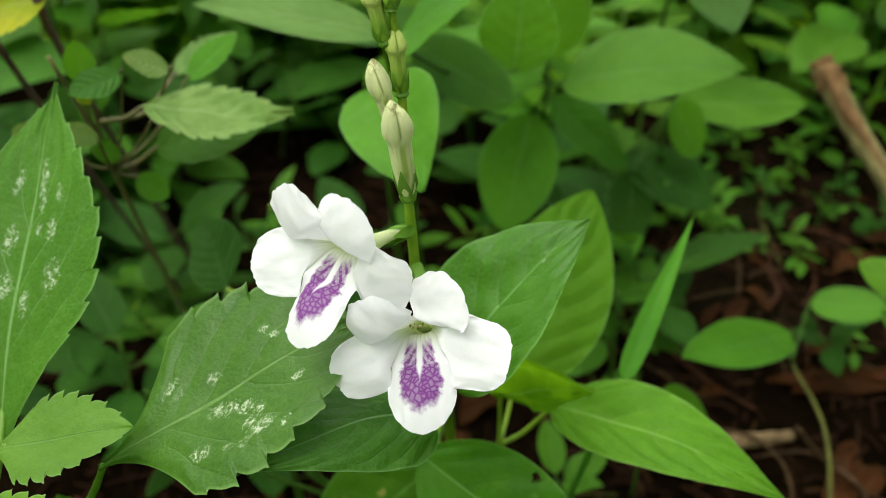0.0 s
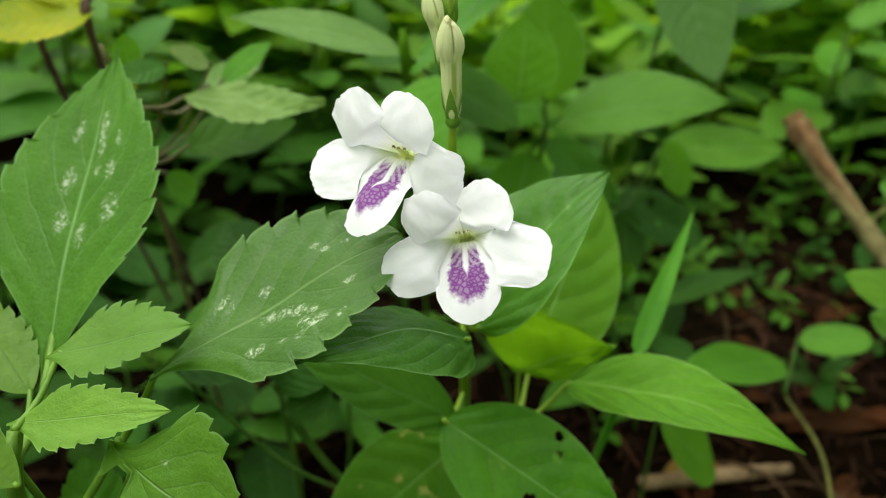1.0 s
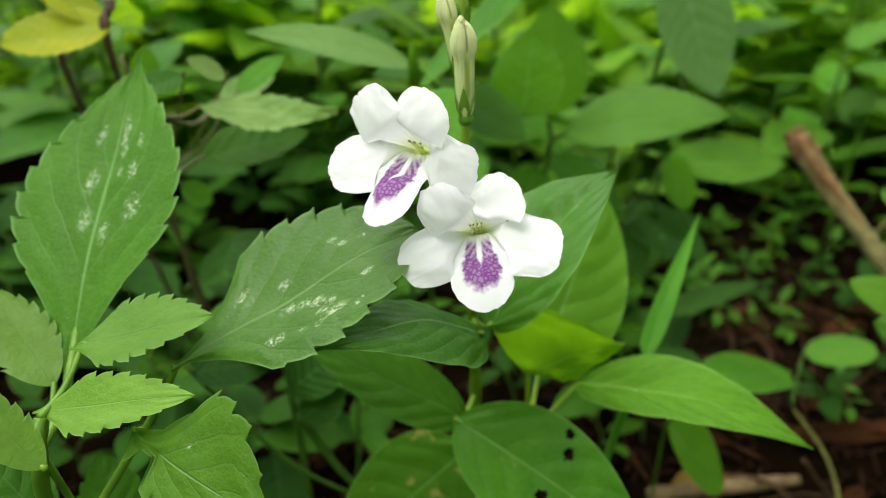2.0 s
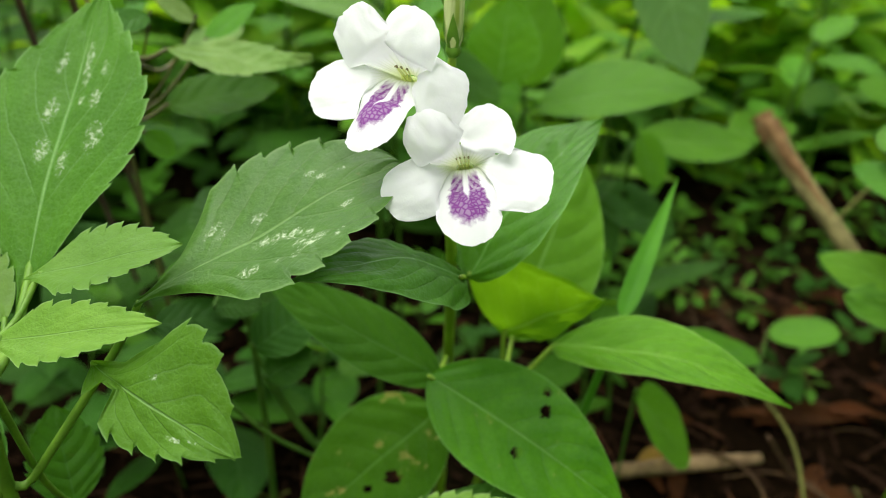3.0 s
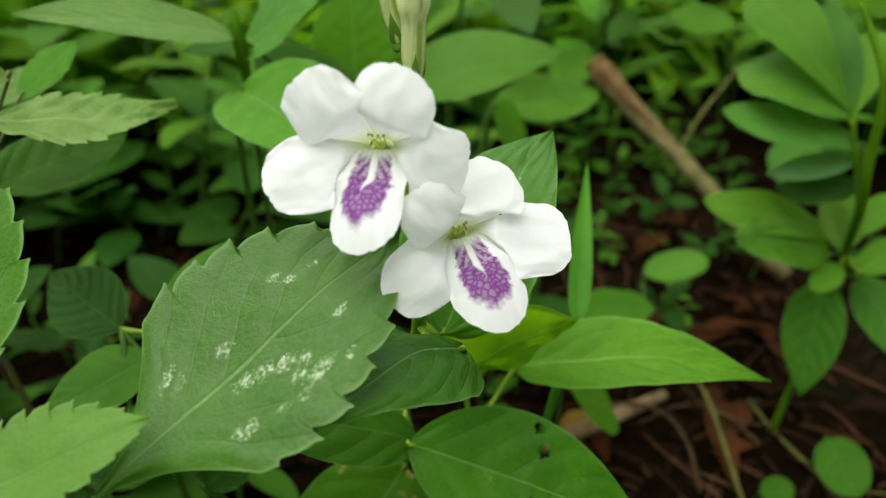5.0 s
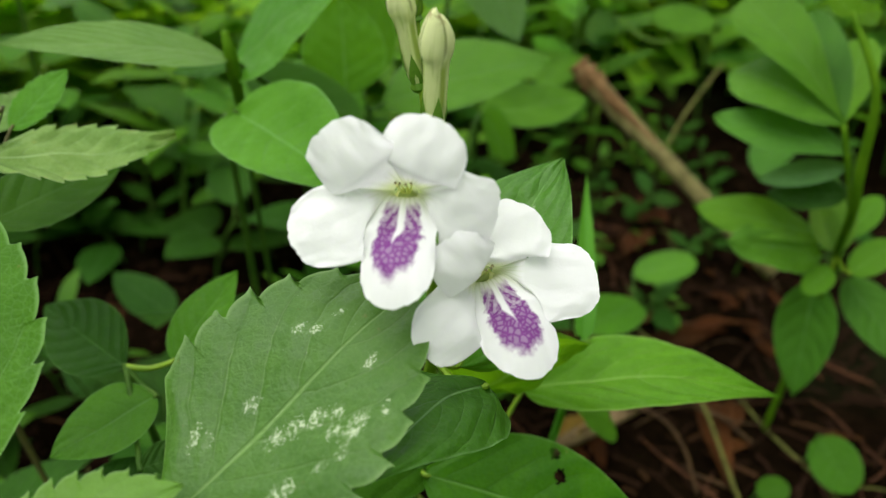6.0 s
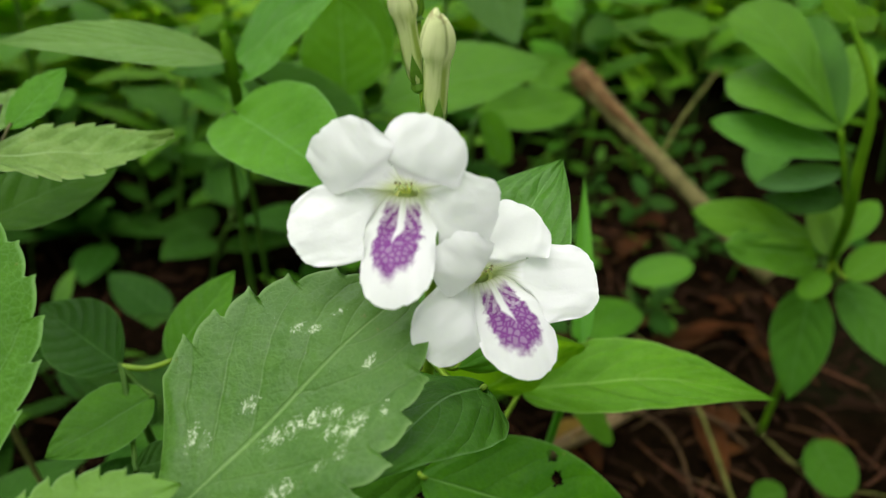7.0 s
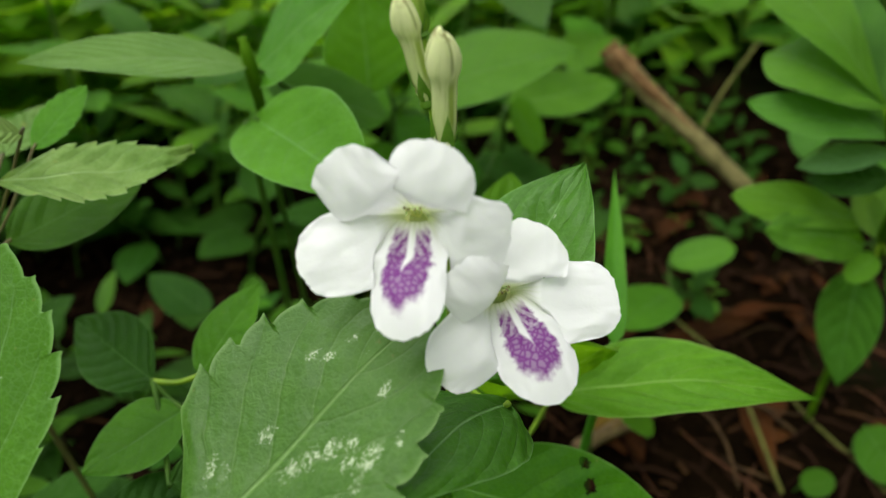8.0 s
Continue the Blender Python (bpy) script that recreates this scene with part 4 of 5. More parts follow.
leaf(herb5, *((-0.0189, 0.3067, 0.2329), (-0.0403, 0.3089, 0.2315), (-0.10, -0.38, 0.92), 0.0110), BLUE, H5, seed=44, **OVATE)
leaf(herb5, *((-0.0111, 0.3237, 0.2236), (0.0322, 0.3053, 0.2036), (0.18, -0.50, 0.85), 0.0319), SMOOTH, H5, seed=45, low=0.55, high=0.6, fold=0.1, rows=20, half=5)
leaf(herb5, *((0.0355, 0.3378, 0.2034), (0.0387, 0.3495, 0.2455), (-0.28, -0.92, 0.28), 0.0373), HERB, H5, seed=46, **OVATE)

herb7 = thing("broad_leaved_herb", "far green herb with pale leaves behind the broken stalk", "plant", "herbs behind the flowers")
H7 = (0.3650, 0.5900, 0.1500)
stalk(herb7, ((0.3720, 0.6100, -0.004), (0.3700, 0.6000, 0.08), H7), 0.0022, HERBSTEM, seed=47)
leaf(herb7, (0.3400, 0.4360, 0.1810), (0.2990, 0.4580, 0.1850), (-0.34, -0.46, 0.82), 0.0260, PALE, H7, seed=48, rows=24, half=6, low=0.6, high=0.6, stalk=HERBSTEM)
leaf(herb7, (0.3830, 0.6970, 0.0950), (0.3830, 0.7000, 0.1620), (-0.45, -0.80, 0.40), 0.0330, YOUNG, (0.3720, 0.6100, 0.0800), seed=49, rows=24, half=6, low=0.6, high=0.6, stalk=HERBSTEM)
leaf(herb7, (0.3560, 0.5920, 0.1200), (0.3520, 0.5860, 0.1550), (-0.45, -0.70, 0.55), 0.0280, BLUEPALE, H7, seed=50, rows=24, half=6, low=0.6, high=0.6, stalk=HERBSTEM)

dull = thing("toothed_plant", "thin herb with dull blotched toothed leaves and reddish stem", "plant")
part("stem", tube(((-0.1115, 0.2890, -0.0040), (-0.1215, 0.2490, 0.2044), (-0.1255, 0.2372, 0.2550)), (0.0011, 0.0009, 0.0007), 8, 6, 0.1, 51), REDSTEM, dull)
leaf(dull, *((-0.1001, 0.2400, 0.2358), (-0.0481, 0.2356, 0.2374), (-0.05, -0.19, 0.98), 0.0265), GREY, (-0.1124, 0.2331, 0.2338), seed=52, teeth=9, bite=0.1, quilt=0.004, dent=0.05, rows=46, half=6, stalk=REDSTEM, low=0.73, high=1.01, bow=-0.0027, fold=0.10)
leaf(dull, *((-0.1057, 0.2888, 0.2237), (-0.0880, 0.3254, 0.2266), (0.20, -0.17, 0.97), 0.0150), GREY, (-0.1124, 0.2331, 0.2338), seed=53, low=0.8, high=0.9, teeth=8, bite=0.1, fold=0.12, rows=40, half=6, stalk=REDSTEM)
leaf(dull, *((-0.1146, 0.2513, 0.1999), (-0.1041, 0.2510, 0.1906), (0.55, -0.54, 0.64), 0.0118), HERB, (-0.1215, 0.2490, 0.2044), seed=54, low=0.7, high=0.7, teeth=6, bite=0.1, rows=30, half=5, stalk=REDSTEM)
for n_, spec in enumerate((((-0.0915, 0.2482, 0.2452), (-0.1040, 0.2421, 0.2531), (0.0000, -0.5000, 0.8500), 0.0105), ((-0.0925, 0.2656, 0.2336), (-0.0733, 0.2737, 0.2478), (-0.4000, -0.6000, 0.6000), 0.0126), ((-0.1058, 0.2430, 0.2466), (-0.1196, 0.2303, 0.2446), (0.0000, -0.6000, 0.7000), 0.0115), ((-0.1135, 0.2294, 0.2283), (-0.1224, 0.2244, 0.2365), (0.0000, -0.5000, 0.8500), 0.0084), ((-0.1205, 0.2454, 0.2411), (-0.1208, 0.2476, 0.2564), (0.2000, -0.8000, 0.4000), 0.0105), ((-0.1173, 0.2379, 0.2140), (-0.1154, 0.2395, 0.2235), (0.0000, -0.8000, 0.5000), 0.0105), ((-0.1181, 0.2357, 0.2439), (-0.1137, 0.2315, 0.2410), (0.0000, -0.5000, 0.8500), 0.0055), ((-0.1332, 0.2394, 0.2199), (-0.1442, 0.2336, 0.2299), (0.1000, -0.7000, 0.7000), 0.0126))):
    leaf(dull, *spec, (GREY, HERB, BLUE, GREY, HERB, SHADED, YELLOW, GREY)[n_], (-0.1215, 0.2490, 0.2044), seed=56 + n_, low=0.7, high=0.85, teeth=7, bite=0.08, rows=30, half=5, stalk=REDSTEM, thick=0.0005)
leaf(dull, *((-0.1065, 0.2552, 0.2099), (-0.0641, 0.2680, 0.2170), (-0.03, -0.40, 0.92), 0.0263), SHADED, (-0.1215, 0.2490, 0.2044), seed=55, low=0.6, high=0.8, rows=20, half=5, stalk=REDSTEM)

lowherb = thing("broad_leaved_herb", "low herb with oval leaves, some darkened in colour for shade", "plant", "herbs behind the flowers")
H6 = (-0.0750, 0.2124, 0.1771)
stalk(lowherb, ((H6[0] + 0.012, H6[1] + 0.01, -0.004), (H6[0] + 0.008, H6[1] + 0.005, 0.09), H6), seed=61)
leaf(lowherb, *((-0.0750, 0.2124, 0.1771), (-0.0974, 0.2650, 0.1710), (-0.50, -0.11, 0.86), 0.0241), DEEPSHADE, H6, seed=62, rows=20, half=5, low=0.79, high=0.92, bow=-0.0007, fold=0.10)
leaf(lowherb, *((-0.0765, 0.1832, 0.1643), (-0.0601, 0.1832, 0.1641), (0.01, -0.26, 0.97), 0.0126), DEEPSHADE, H6, seed=66, **OVATE)
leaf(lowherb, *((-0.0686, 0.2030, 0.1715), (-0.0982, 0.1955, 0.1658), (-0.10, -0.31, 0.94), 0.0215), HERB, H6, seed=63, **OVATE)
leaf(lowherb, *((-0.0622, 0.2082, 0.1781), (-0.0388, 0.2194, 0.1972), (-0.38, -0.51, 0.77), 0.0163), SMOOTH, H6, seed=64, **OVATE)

tall = thing("branching_herb", "leafy upright herb on a thin green stem", "plant")
part("stem", tube(((0.2463, 0.2387, -0.0040), (0.2420, 0.2260, 0.1150), (0.2340, 0.2200, 0.1400), (0.2202, 0.2093, 0.1678), (0.2138, 0.2072, 0.1895), (0.2089, 0.2077, 0.2243), (0.2054, 0.2251, 0.2508)), (0.0018, 0.0018, 0.0020, 0.0022, 0.0022, 0.0017, 0.0013), 10, 6, 0.06, 71), RICHSTEM, tall)
RJ1, RJ2 = (0.2360, 0.2215, 0.1360), (0.2121, 0.2196, 0.2056)
part("branch", tube(((0.2202, 0.2093, 0.1678), (0.2155, 0.2135, 0.1860), RJ2), (0.0014, 0.0014, 0.0012), 9, 6, 0.06, 70), RICHSTEM, tall)
leaf(tall, *((0.2419, 0.2314, 0.1127), (0.2300, 0.2165, 0.0535), (-0.89, -0.36, 0.27), 0.0301), BLUE, RJ1, seed=72, quilt=0.004, rows=24, half=6, low=0.62, high=0.99, bow=0.0011, fold=0.12)
leaf(tall, RJ2, (0.2125, 0.2890, 0.2430), (-0.50, -0.45, 0.74), 0.0270, PALE, None, seed=73, rows=30, half=7, low=1.35, high=0.5, bow=0.007, fold=0.12, wave=0.03, hook=0.04)
leaf(tall, RJ2, (0.2300, 0.2650, 0.2400), (-0.60, -0.40, 0.70), 0.0200, BLUE, None, seed=60, rows=24, half=6, low=0.9, high=0.6)
leaf(tall, RJ2, (0.2360, 0.2400, 0.2340), (-0.80, -0.35, 0.48), 0.0175, PALE, None, seed=74, rows=24, half=6, low=0.9, high=0.5, fold=0.12)
leaf(tall, (0.2350, 0.2275, 0.1415), (0.1817, 0.2614, 0.1526), (-0.45, -0.35, 0.80), 0.0215, PALE, RJ1, seed=75, wave=0.07, rows=26, half=6, low=0.8, high=0.6, bow=0.003, fold=0.08)
leaf(tall, (0.2310, 0.2262, 0.1330), (0.1860, 0.2402, 0.1441), (-0.45, -0.35, 0.80), 0.0270, HERB, RJ1, seed=66, wave=0.08, rows=26, half=6, low=0.7, high=0.7, bow=0.002, fold=0.1, dent=0.05)
leaf(tall, RJ2, (0.2040, 0.2790, 0.2140), (-0.42, -0.30, 0.86), 0.0330, HERB, None, seed=76, rows=30, half=7, low=0.85, high=0.7, bow=0.003, fold=0.14, wave=0.05, hook=0.05)
leaf(tall, (0.2160, 0.2140, 0.1940), (0.1880, 0.2680, 0.1950), (-0.35, -0.50, 0.79), 0.0215, BLUE, (0.2165, 0.2090, 0.1780), seed=69, rows=24, half=6, low=0.8, high=0.7, bow=0.002, fold=0.1, wave=0.05)
leaf(tall, (0.2060, 0.2240, 0.2495), (0.2270, 0.2290, 0.2485), (-0.30, -0.75, 0.58), 0.0120, YOUNG, None, seed=68, rows=24, half=5, low=0.5, high=0.9, fold=0.2, wave=0.05)
leaf(tall, (0.2060, 0.2240, 0.2495), (0.1960, 0.2380, 0.2620), (-0.30, -0.60, 0.70), 0.0120, YOUNG, None, seed=67, rows=24, half=5, low=0.5, high=0.9, fold=0.2, wave=0.05)
leaf(tall, (0.2333, 0.2200, 0.1390), (0.2290, 0.2350, 0.1595), (-0.65, -0.45, 0.60), 0.0130, TOOTHED, RJ1, seed=77, low=0.6, high=0.6, rows=18, half=4, fold=0.2)
leaf(tall, (0.2333, 0.2195, 0.1390), (0.2390, 0.2280, 0.1635), (-0.70, -0.40, 0.58), 0.0140, TOOTHED, RJ1, seed=78, low=0.6, high=0.6, rows=18, half=4, fold=0.2)
leaf(tall, (0.2440, 0.2250, 0.1420), (0.2645, 0.2276, 0.1579), (-0.70, -0.40, 0.60), 0.0140, PALE, RJ1, seed=65, low=0.6, high=0.6, rows=18, half=4)
leaf(tall, (0.2430, 0.2165, 0.1260), (0.2680, 0.2152, 0.1390), (-0.55, -0.45, 0.70), 0.0160, PALE, RJ1, seed=64, low=0.6, high=0.7, rows=18, half=4)
leaf(tall, (0.2352, 0.2207, 0.1285), (0.2190, 0.2200, 0.1190), (-0.60, -0.50, 0.62), 0.0130, PALE, RJ1, seed=63, low=0.5, high=0.6, rows=18, half=4)
leaf(tall, (0.2175, 0.2151, 0.1870), (0.1990, 0.2440, 0.1715), (-0.40, -0.55, 0.73), 0.0125, BLUEPALE, (0.2165, 0.2085, 0.1780), seed=62, low=0.7, high=0.8, rows=20, half=5, fold=0.2)
leaf(tall, (0.2200, 0.2140, 0.1740), (0.2060, 0.2440, 0.1640), (-0.50, -0.50, 0.70), 0.0170, DEEPSHADE, (0.2190, 0.2090, 0.1690), seed=61, low=0.6, high=0.8, rows=20, half=5, wave=0.06)
leaf(tall, *((0.2674, 0.2336, 0.1070), (0.2729, 0.1903, 0.0779), (-0.26, -0.56, 0.79), 0.0283), BLUE, RJ1, seed=79, **OVATE)

seedling = thing("seedling", "small weed with round green leaves on a yellowish stem", "plant")
part("stem", tube(((0.1910, 0.2000, 0.0100), (0.2041, 0.2589, 0.0366), (0.1995, 0.3054, 0.0446)), (0.0012, 0.0011, 0.0009), 8, 6, 0.1, 81), STALKGREEN, seedling)
leaf(seedling, *((0.2182, 0.3387, 0.0597), (0.2503, 0.3193, 0.0718), (-0.42, -0.14, 0.90), 0.0248), HERB, (0.1995, 0.3054, 0.0446), seed=82, low=0.5, high=0.5, fold=0.1, rows=16, half=4)
leaf(seedling, *((0.1907, 0.3009, 0.0714), (0.1119, 0.2483, 0.1062), (0.41, -0.00, 0.91), 0.0286), HERB, (0.1995, 0.3054, 0.0446), seed=83, low=0.6, high=0.8, wave=0.03, rows=18, half=4)

for n_, (b_, t_, f_, w_) in enumerate((((0.2451, 0.2052, 0.0291), (0.2453, 0.1778, 0.0133), (-0.40, -0.46, 0.79), 0.0262), ((0.2003, 0.1986, 0.0127), (0.2133, 0.1905, 0.0195), (-0.60, -0.36, 0.72), 0.0143), ((0.1015, 0.2404, 0.0864), (0.1373, 0.2414, 0.0462), (0.68, -0.42, 0.60), 0.0354))):
    sprout = thing("seedling", "tiny seedling with a single round green leaf", "plant", "seedlings on the soil")
    leaf(sprout, b_, t_, f_, w_, SHADED if n_ < 2 else HERB, (b_[0] + 0.004, b_[1] + 0.006, height(b_[0], b_[1]) - 0.002), seed=90 + n_, low=0.5, high=0.55, rows=16, half=4)

# ---- grass blade ----
tuft = thing("grass_tuft", "upright bright green grass blades", "grass")
GB, GT, GF = (0.0638, 0.1801, 0.1665), (0.0932, 0.2296, 0.2005), (-0.22, -0.46, 0.86)
low_end = (GB[0] - 0.02, GB[1] + 0.005, height(GB[0], GB[1]) - 0.003)
part("blade", blade_mesh(GB, GT, GF, 0.0078, low=0.35, high=1.1, fold=0.5, rows=24, half=3, seed=95), GRASS, tuft)
part("sheath", tube((low_end, ((GB[0] + low_end[0]) / 2, GB[1] + 0.004, GB[2] * 0.55), GB), (0.0014, 0.0014, 0.0016), 8, 5), GRASS, tuft)

# ---- cut stalk lying in the weeds ----
log = thing("cut_stalk", "broken dry brown stalk leaning among the weeds", "stick")
ST, SB = V((0.2310, 0.4350, 0.1600)), V((0.2960, 0.3000, 0.0620))
run = SB - ST
side = run.cross(V((0, 0, 1))).normalized()
part("stalk", tube((ST, ST + run * 0.25 + side * 0.001, ST + run * 0.6 - side * 0.001, SB), (0.0078, 0.0068, 0.006, 0.0055, 0.005), 12, 7, 0.14, 101), CUTSTEM, log)
part("torn_end", tube((ST - run * 0.03 + V((0, 0, 0.001)), ST + run * 0.03, ST + run * 0.1), (0.0064, 0.0088, 0.0072), 11, 4, 0.45, 104), BARK, log, "frayed reddish broken end")
part("bark_strip", tube((ST + side * 0.003 + V((0, -0.004, 0.004)), ST + run * 0.2 + side * 0.003 + V((0, -0.003, 0.003)), ST + run * 0.42 + V((0, -0.003, 0.0035))), (0.0046, 0.0038, 0.0012), 9, 6, 0.35, 102), BARK, log, "reddish peeling bark")
part("side_strip", tube((ST + run * 0.12 - side * 0.005, ST + run * 0.5 - side * 0.0045, SB - side * 0.003), (0.003, 0.003, 0.0025), 8, 6, 0.2, 103), STALKGREEN, log, "greenish split side")


# ---- woody weed with a yellowing leaf ----
woody = thing("woody_weed", "brown-stemmed weed with yellowing leaves", "plant")
part("stem", tube(((-0.1474, 0.3700, -0.0040), (-0.1652, 0.2848, 0.2243), (-0.1605, 0.2768, 0.2478)), (0.0012, 0.0013, 0.0014), 8, 6, 0.2, 111), BROWNSTEM, woody)
part("stem", tube(((-0.1374, 0.3800, -0.0040), (-0.1488, 0.2929, 0.2272), (-0.1474, 0.2921, 0.2647)), (0.0012, 0.0014, 0.0022), 8, 6, 0.35, 112), BROWNSTEM, woody)
leaf(woody, *((-0.1474, 0.2900, 0.2551), (-0.1854, 0.2704, 0.2497), (0.08, -0.41, 0.91), 0.0303), YELLOW, (-0.1474, 0.2900, 0.2551), seed=113, low=0.6, high=0.7, teeth=9, bite=0.08, rows=40, half=6, label="yellow blotched leaf")
leaf(woody, *((-0.1539, 0.2984, 0.2553), (-0.1787, 0.2902, 0.2706), (0.57, -0.28, 0.77), 0.0213), YELLOW, (-0.1474, 0.2900, 0.2551), seed=114, low=0.6, high=0.8, rows=20, half=5)

shade_weed = thing("seedling", "weed under the flowering plant, its small leaves coloured dark for shade", "plant", "seedlings on the soil")
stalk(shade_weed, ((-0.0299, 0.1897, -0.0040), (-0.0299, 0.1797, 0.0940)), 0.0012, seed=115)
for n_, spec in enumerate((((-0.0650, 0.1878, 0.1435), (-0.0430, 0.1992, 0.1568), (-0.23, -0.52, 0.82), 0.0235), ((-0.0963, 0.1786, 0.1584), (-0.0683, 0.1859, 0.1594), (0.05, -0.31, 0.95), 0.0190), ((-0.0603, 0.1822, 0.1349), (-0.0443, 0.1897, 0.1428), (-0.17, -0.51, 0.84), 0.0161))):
    leaf(shade_weed, *spec, DEEPSHADE, (-0.0299, 0.1797, 0.0940), seed=116 + n_, low=0.6, high=0.7, fold=0.1, rows=18, half=4)

# ---- litter on the soil ----
rng = random.Random(7)
twig = thing("twig", "thick pale dry twig lying on the soil", "twig", "twigs on the soil")
part("shaft", tube(((0.1113, 0.2675, 0.0120), (0.1555, 0.2720, 0.0140), (0.2002, 0.2796, 0.0120)), (0.0042, 0.0046, 0.004, 0.0036), 9, 7, 0.22, 121), PALETWIG, twig)
twig = thing("twig", "thin dull olive twig leaning behind the broken stalk", "twig", "twigs on the soil")
part("shaft", tube(((0.3437, 0.4250, 0.1556), (0.2966, 0.4022, 0.1338), (0.2707, 0.3897, 0.1118)), (0.0009, 0.0011, 0.0013), 8, 6, 0.2, 122), STALKGREEN, twig)
for n_ in range(70):
    x, y = rng.uniform(0.08, 0.42), rng.uniform(0.17, 0.52)
    if n_ > 55:
        x, y = rng.uniform(-0.25, 0.1), rng.uniform(0.22, 0.45)
    a, l = rng.uniform(0, math.pi), rng.uniform(0.025, 0.11)
    d = V((math.cos(a), math.sin(a), 0))
    pts = []
    for k in (-0.5, -0.15, 0.2, 0.5):
        p = V((x, y, 0)) + d * (l * k) + V((rng.uniform(-1, 1), rng.uniform(-1, 1), 0)) * l * 0.06
        p.z = height(p.x, p.y) + rng.uniform(0.001, 0.006)
        pts.append(p)
    r = rng.uniform(0.0004, 0.0012)
    kind = rng.choice((TWIG, TWIG, REDTWIG, REDTWIG, STALKGREEN))
    word = {"dry_twig": "thin dry brown twig on the soil", "red_twig": "thin reddish brown twig on the soil", "green_stalk": "thin yellowish stalk on the soil"}[kind.name]
    one = thing("twig", word, "twig", "twigs on the soil")
    part("shaft", tube(pts, (r, r * 0.95, r * 0.7), 7, 5, 0.25, 130 + n_), kind, one)


def dry_leaf(b, t, w, seed, label="curled reddish brown dry leaf on the soil", material=DRY):
    one = thing("dry_leaf", label, "dead leaf", "dead leaves on the soil")
    r = random.Random(seed)
    part("blade", blade_mesh(b, t, (r.uniform(-0.3, 0.3), r.uniform(-0.3, 0.3), 1), w, low=0.6, high=0.8, fold=r.uniform(0.2, 0.5), bow=r.uniform(0.001, 0.004),
                             wave=0.12, rows=14, half=4, seed=seed, twist=r.uniform(-0.6, 0.6)), material, one)


twig = thing("twig", "curved yellowish dry stem arching over the soil", "twig", "twigs on the soil")
part("shaft", tube(((0.1500, 0.2850, 0.0060), (0.1632, 0.2802, 0.0150), (0.1764, 0.2696, 0.0200), (0.1846, 0.2540, 0.0200), (0.1844, 0.2355, 0.0150), (0.1752, 0.2129, 0.0080)), (0.0011, 0.0013, 0.001, 0.0009, 0.0007), 8, 6, 0.2, 123), TWIG, twig)
twig = thing("twig", "forked light brown dry stem on the soil", "twig", "twigs on the soil")
part("shaft", tube(((0.1830, 0.2549, 0.0500), (0.2071, 0.2591, 0.0200), (0.2210, 0.2499, 0.0140), (0.2289, 0.2303, 0.0080)), (0.0012, 0.0013, 0.0015, 0.0009), 8, 6, 0.25, 124), TWIG, twig)
part("side_twig", tube(((0.2150, 0.2538, 0.0165), (0.2230, 0.2400, 0.0180), (0.2300, 0.2290, 0.0220)), (0.0008, 0.0006, 0.0004), 7, 5, 0.25, 125), TWIG, twig)
dry_leaf((0.2163, 0.2538, 0.0080), (0.1930, 0.2080, 0.0100), 0.013, 204, "long rust-red strip of dry bark on the soil")
dry_leaf((0.2617, 0.3305, 0.0080), (0.3131, 0.3132, 0.0100), 0.012, 205, "dark red dead leaf lying flat on the soil")
dry_leaf((0.3266, 0.4720, 0.0080), (0.3259, 0.4295, 0.0260), 0.02, 206, "brick-red curled dead leaf among the weeds")
dry_leaf((0.1250, 0.2730, 0.0100), (0.1570, 0.2750, 0.0180), 0.014, 207, "yellow-brown dead leaf under the flowering plant", STRAW)
dry_leaf(*((0.2365, 0.2808, 0.0060), (0.1959, 0.2122, 0.0080)), 0.016, 201, "long reddish dry leaf strip on the soil")
dry_leaf(*((0.2921, 0.3206, 0.0060), (0.2018, 0.3251, 0.0060)), 0.02, 202, "flat rust-brown dead leaf on the soil")
RX, RY, RZ = (0.2980, 0.4220, 0.0200)
dry_leaf((RX - 0.018, RY, RZ - 0.008), (RX + 0.018, RY + 0.012, RZ), 0.018, 203)
for n_ in range(80):
    x, y = rng.uniform(0.08, 0.45), rng.uniform(0.16, 0.55)
    if n_ > 58:
        x, y = rng.uniform(-0.25, 0.1), rng.uniform(0.22, 0.5)
    a, l = rng.uniform(0, 6.28), rng.uniform(0.008, 0.034)
    z = height(x, y) + 0.003
    dry_leaf((x, y, z), (x + l * math.cos(a), y + l * math.sin(a), height(x + l * math.cos(a), y + l * math.sin(a)) + 0.004), l * rng.uniform(0.3, 0.5), 210 + n_)


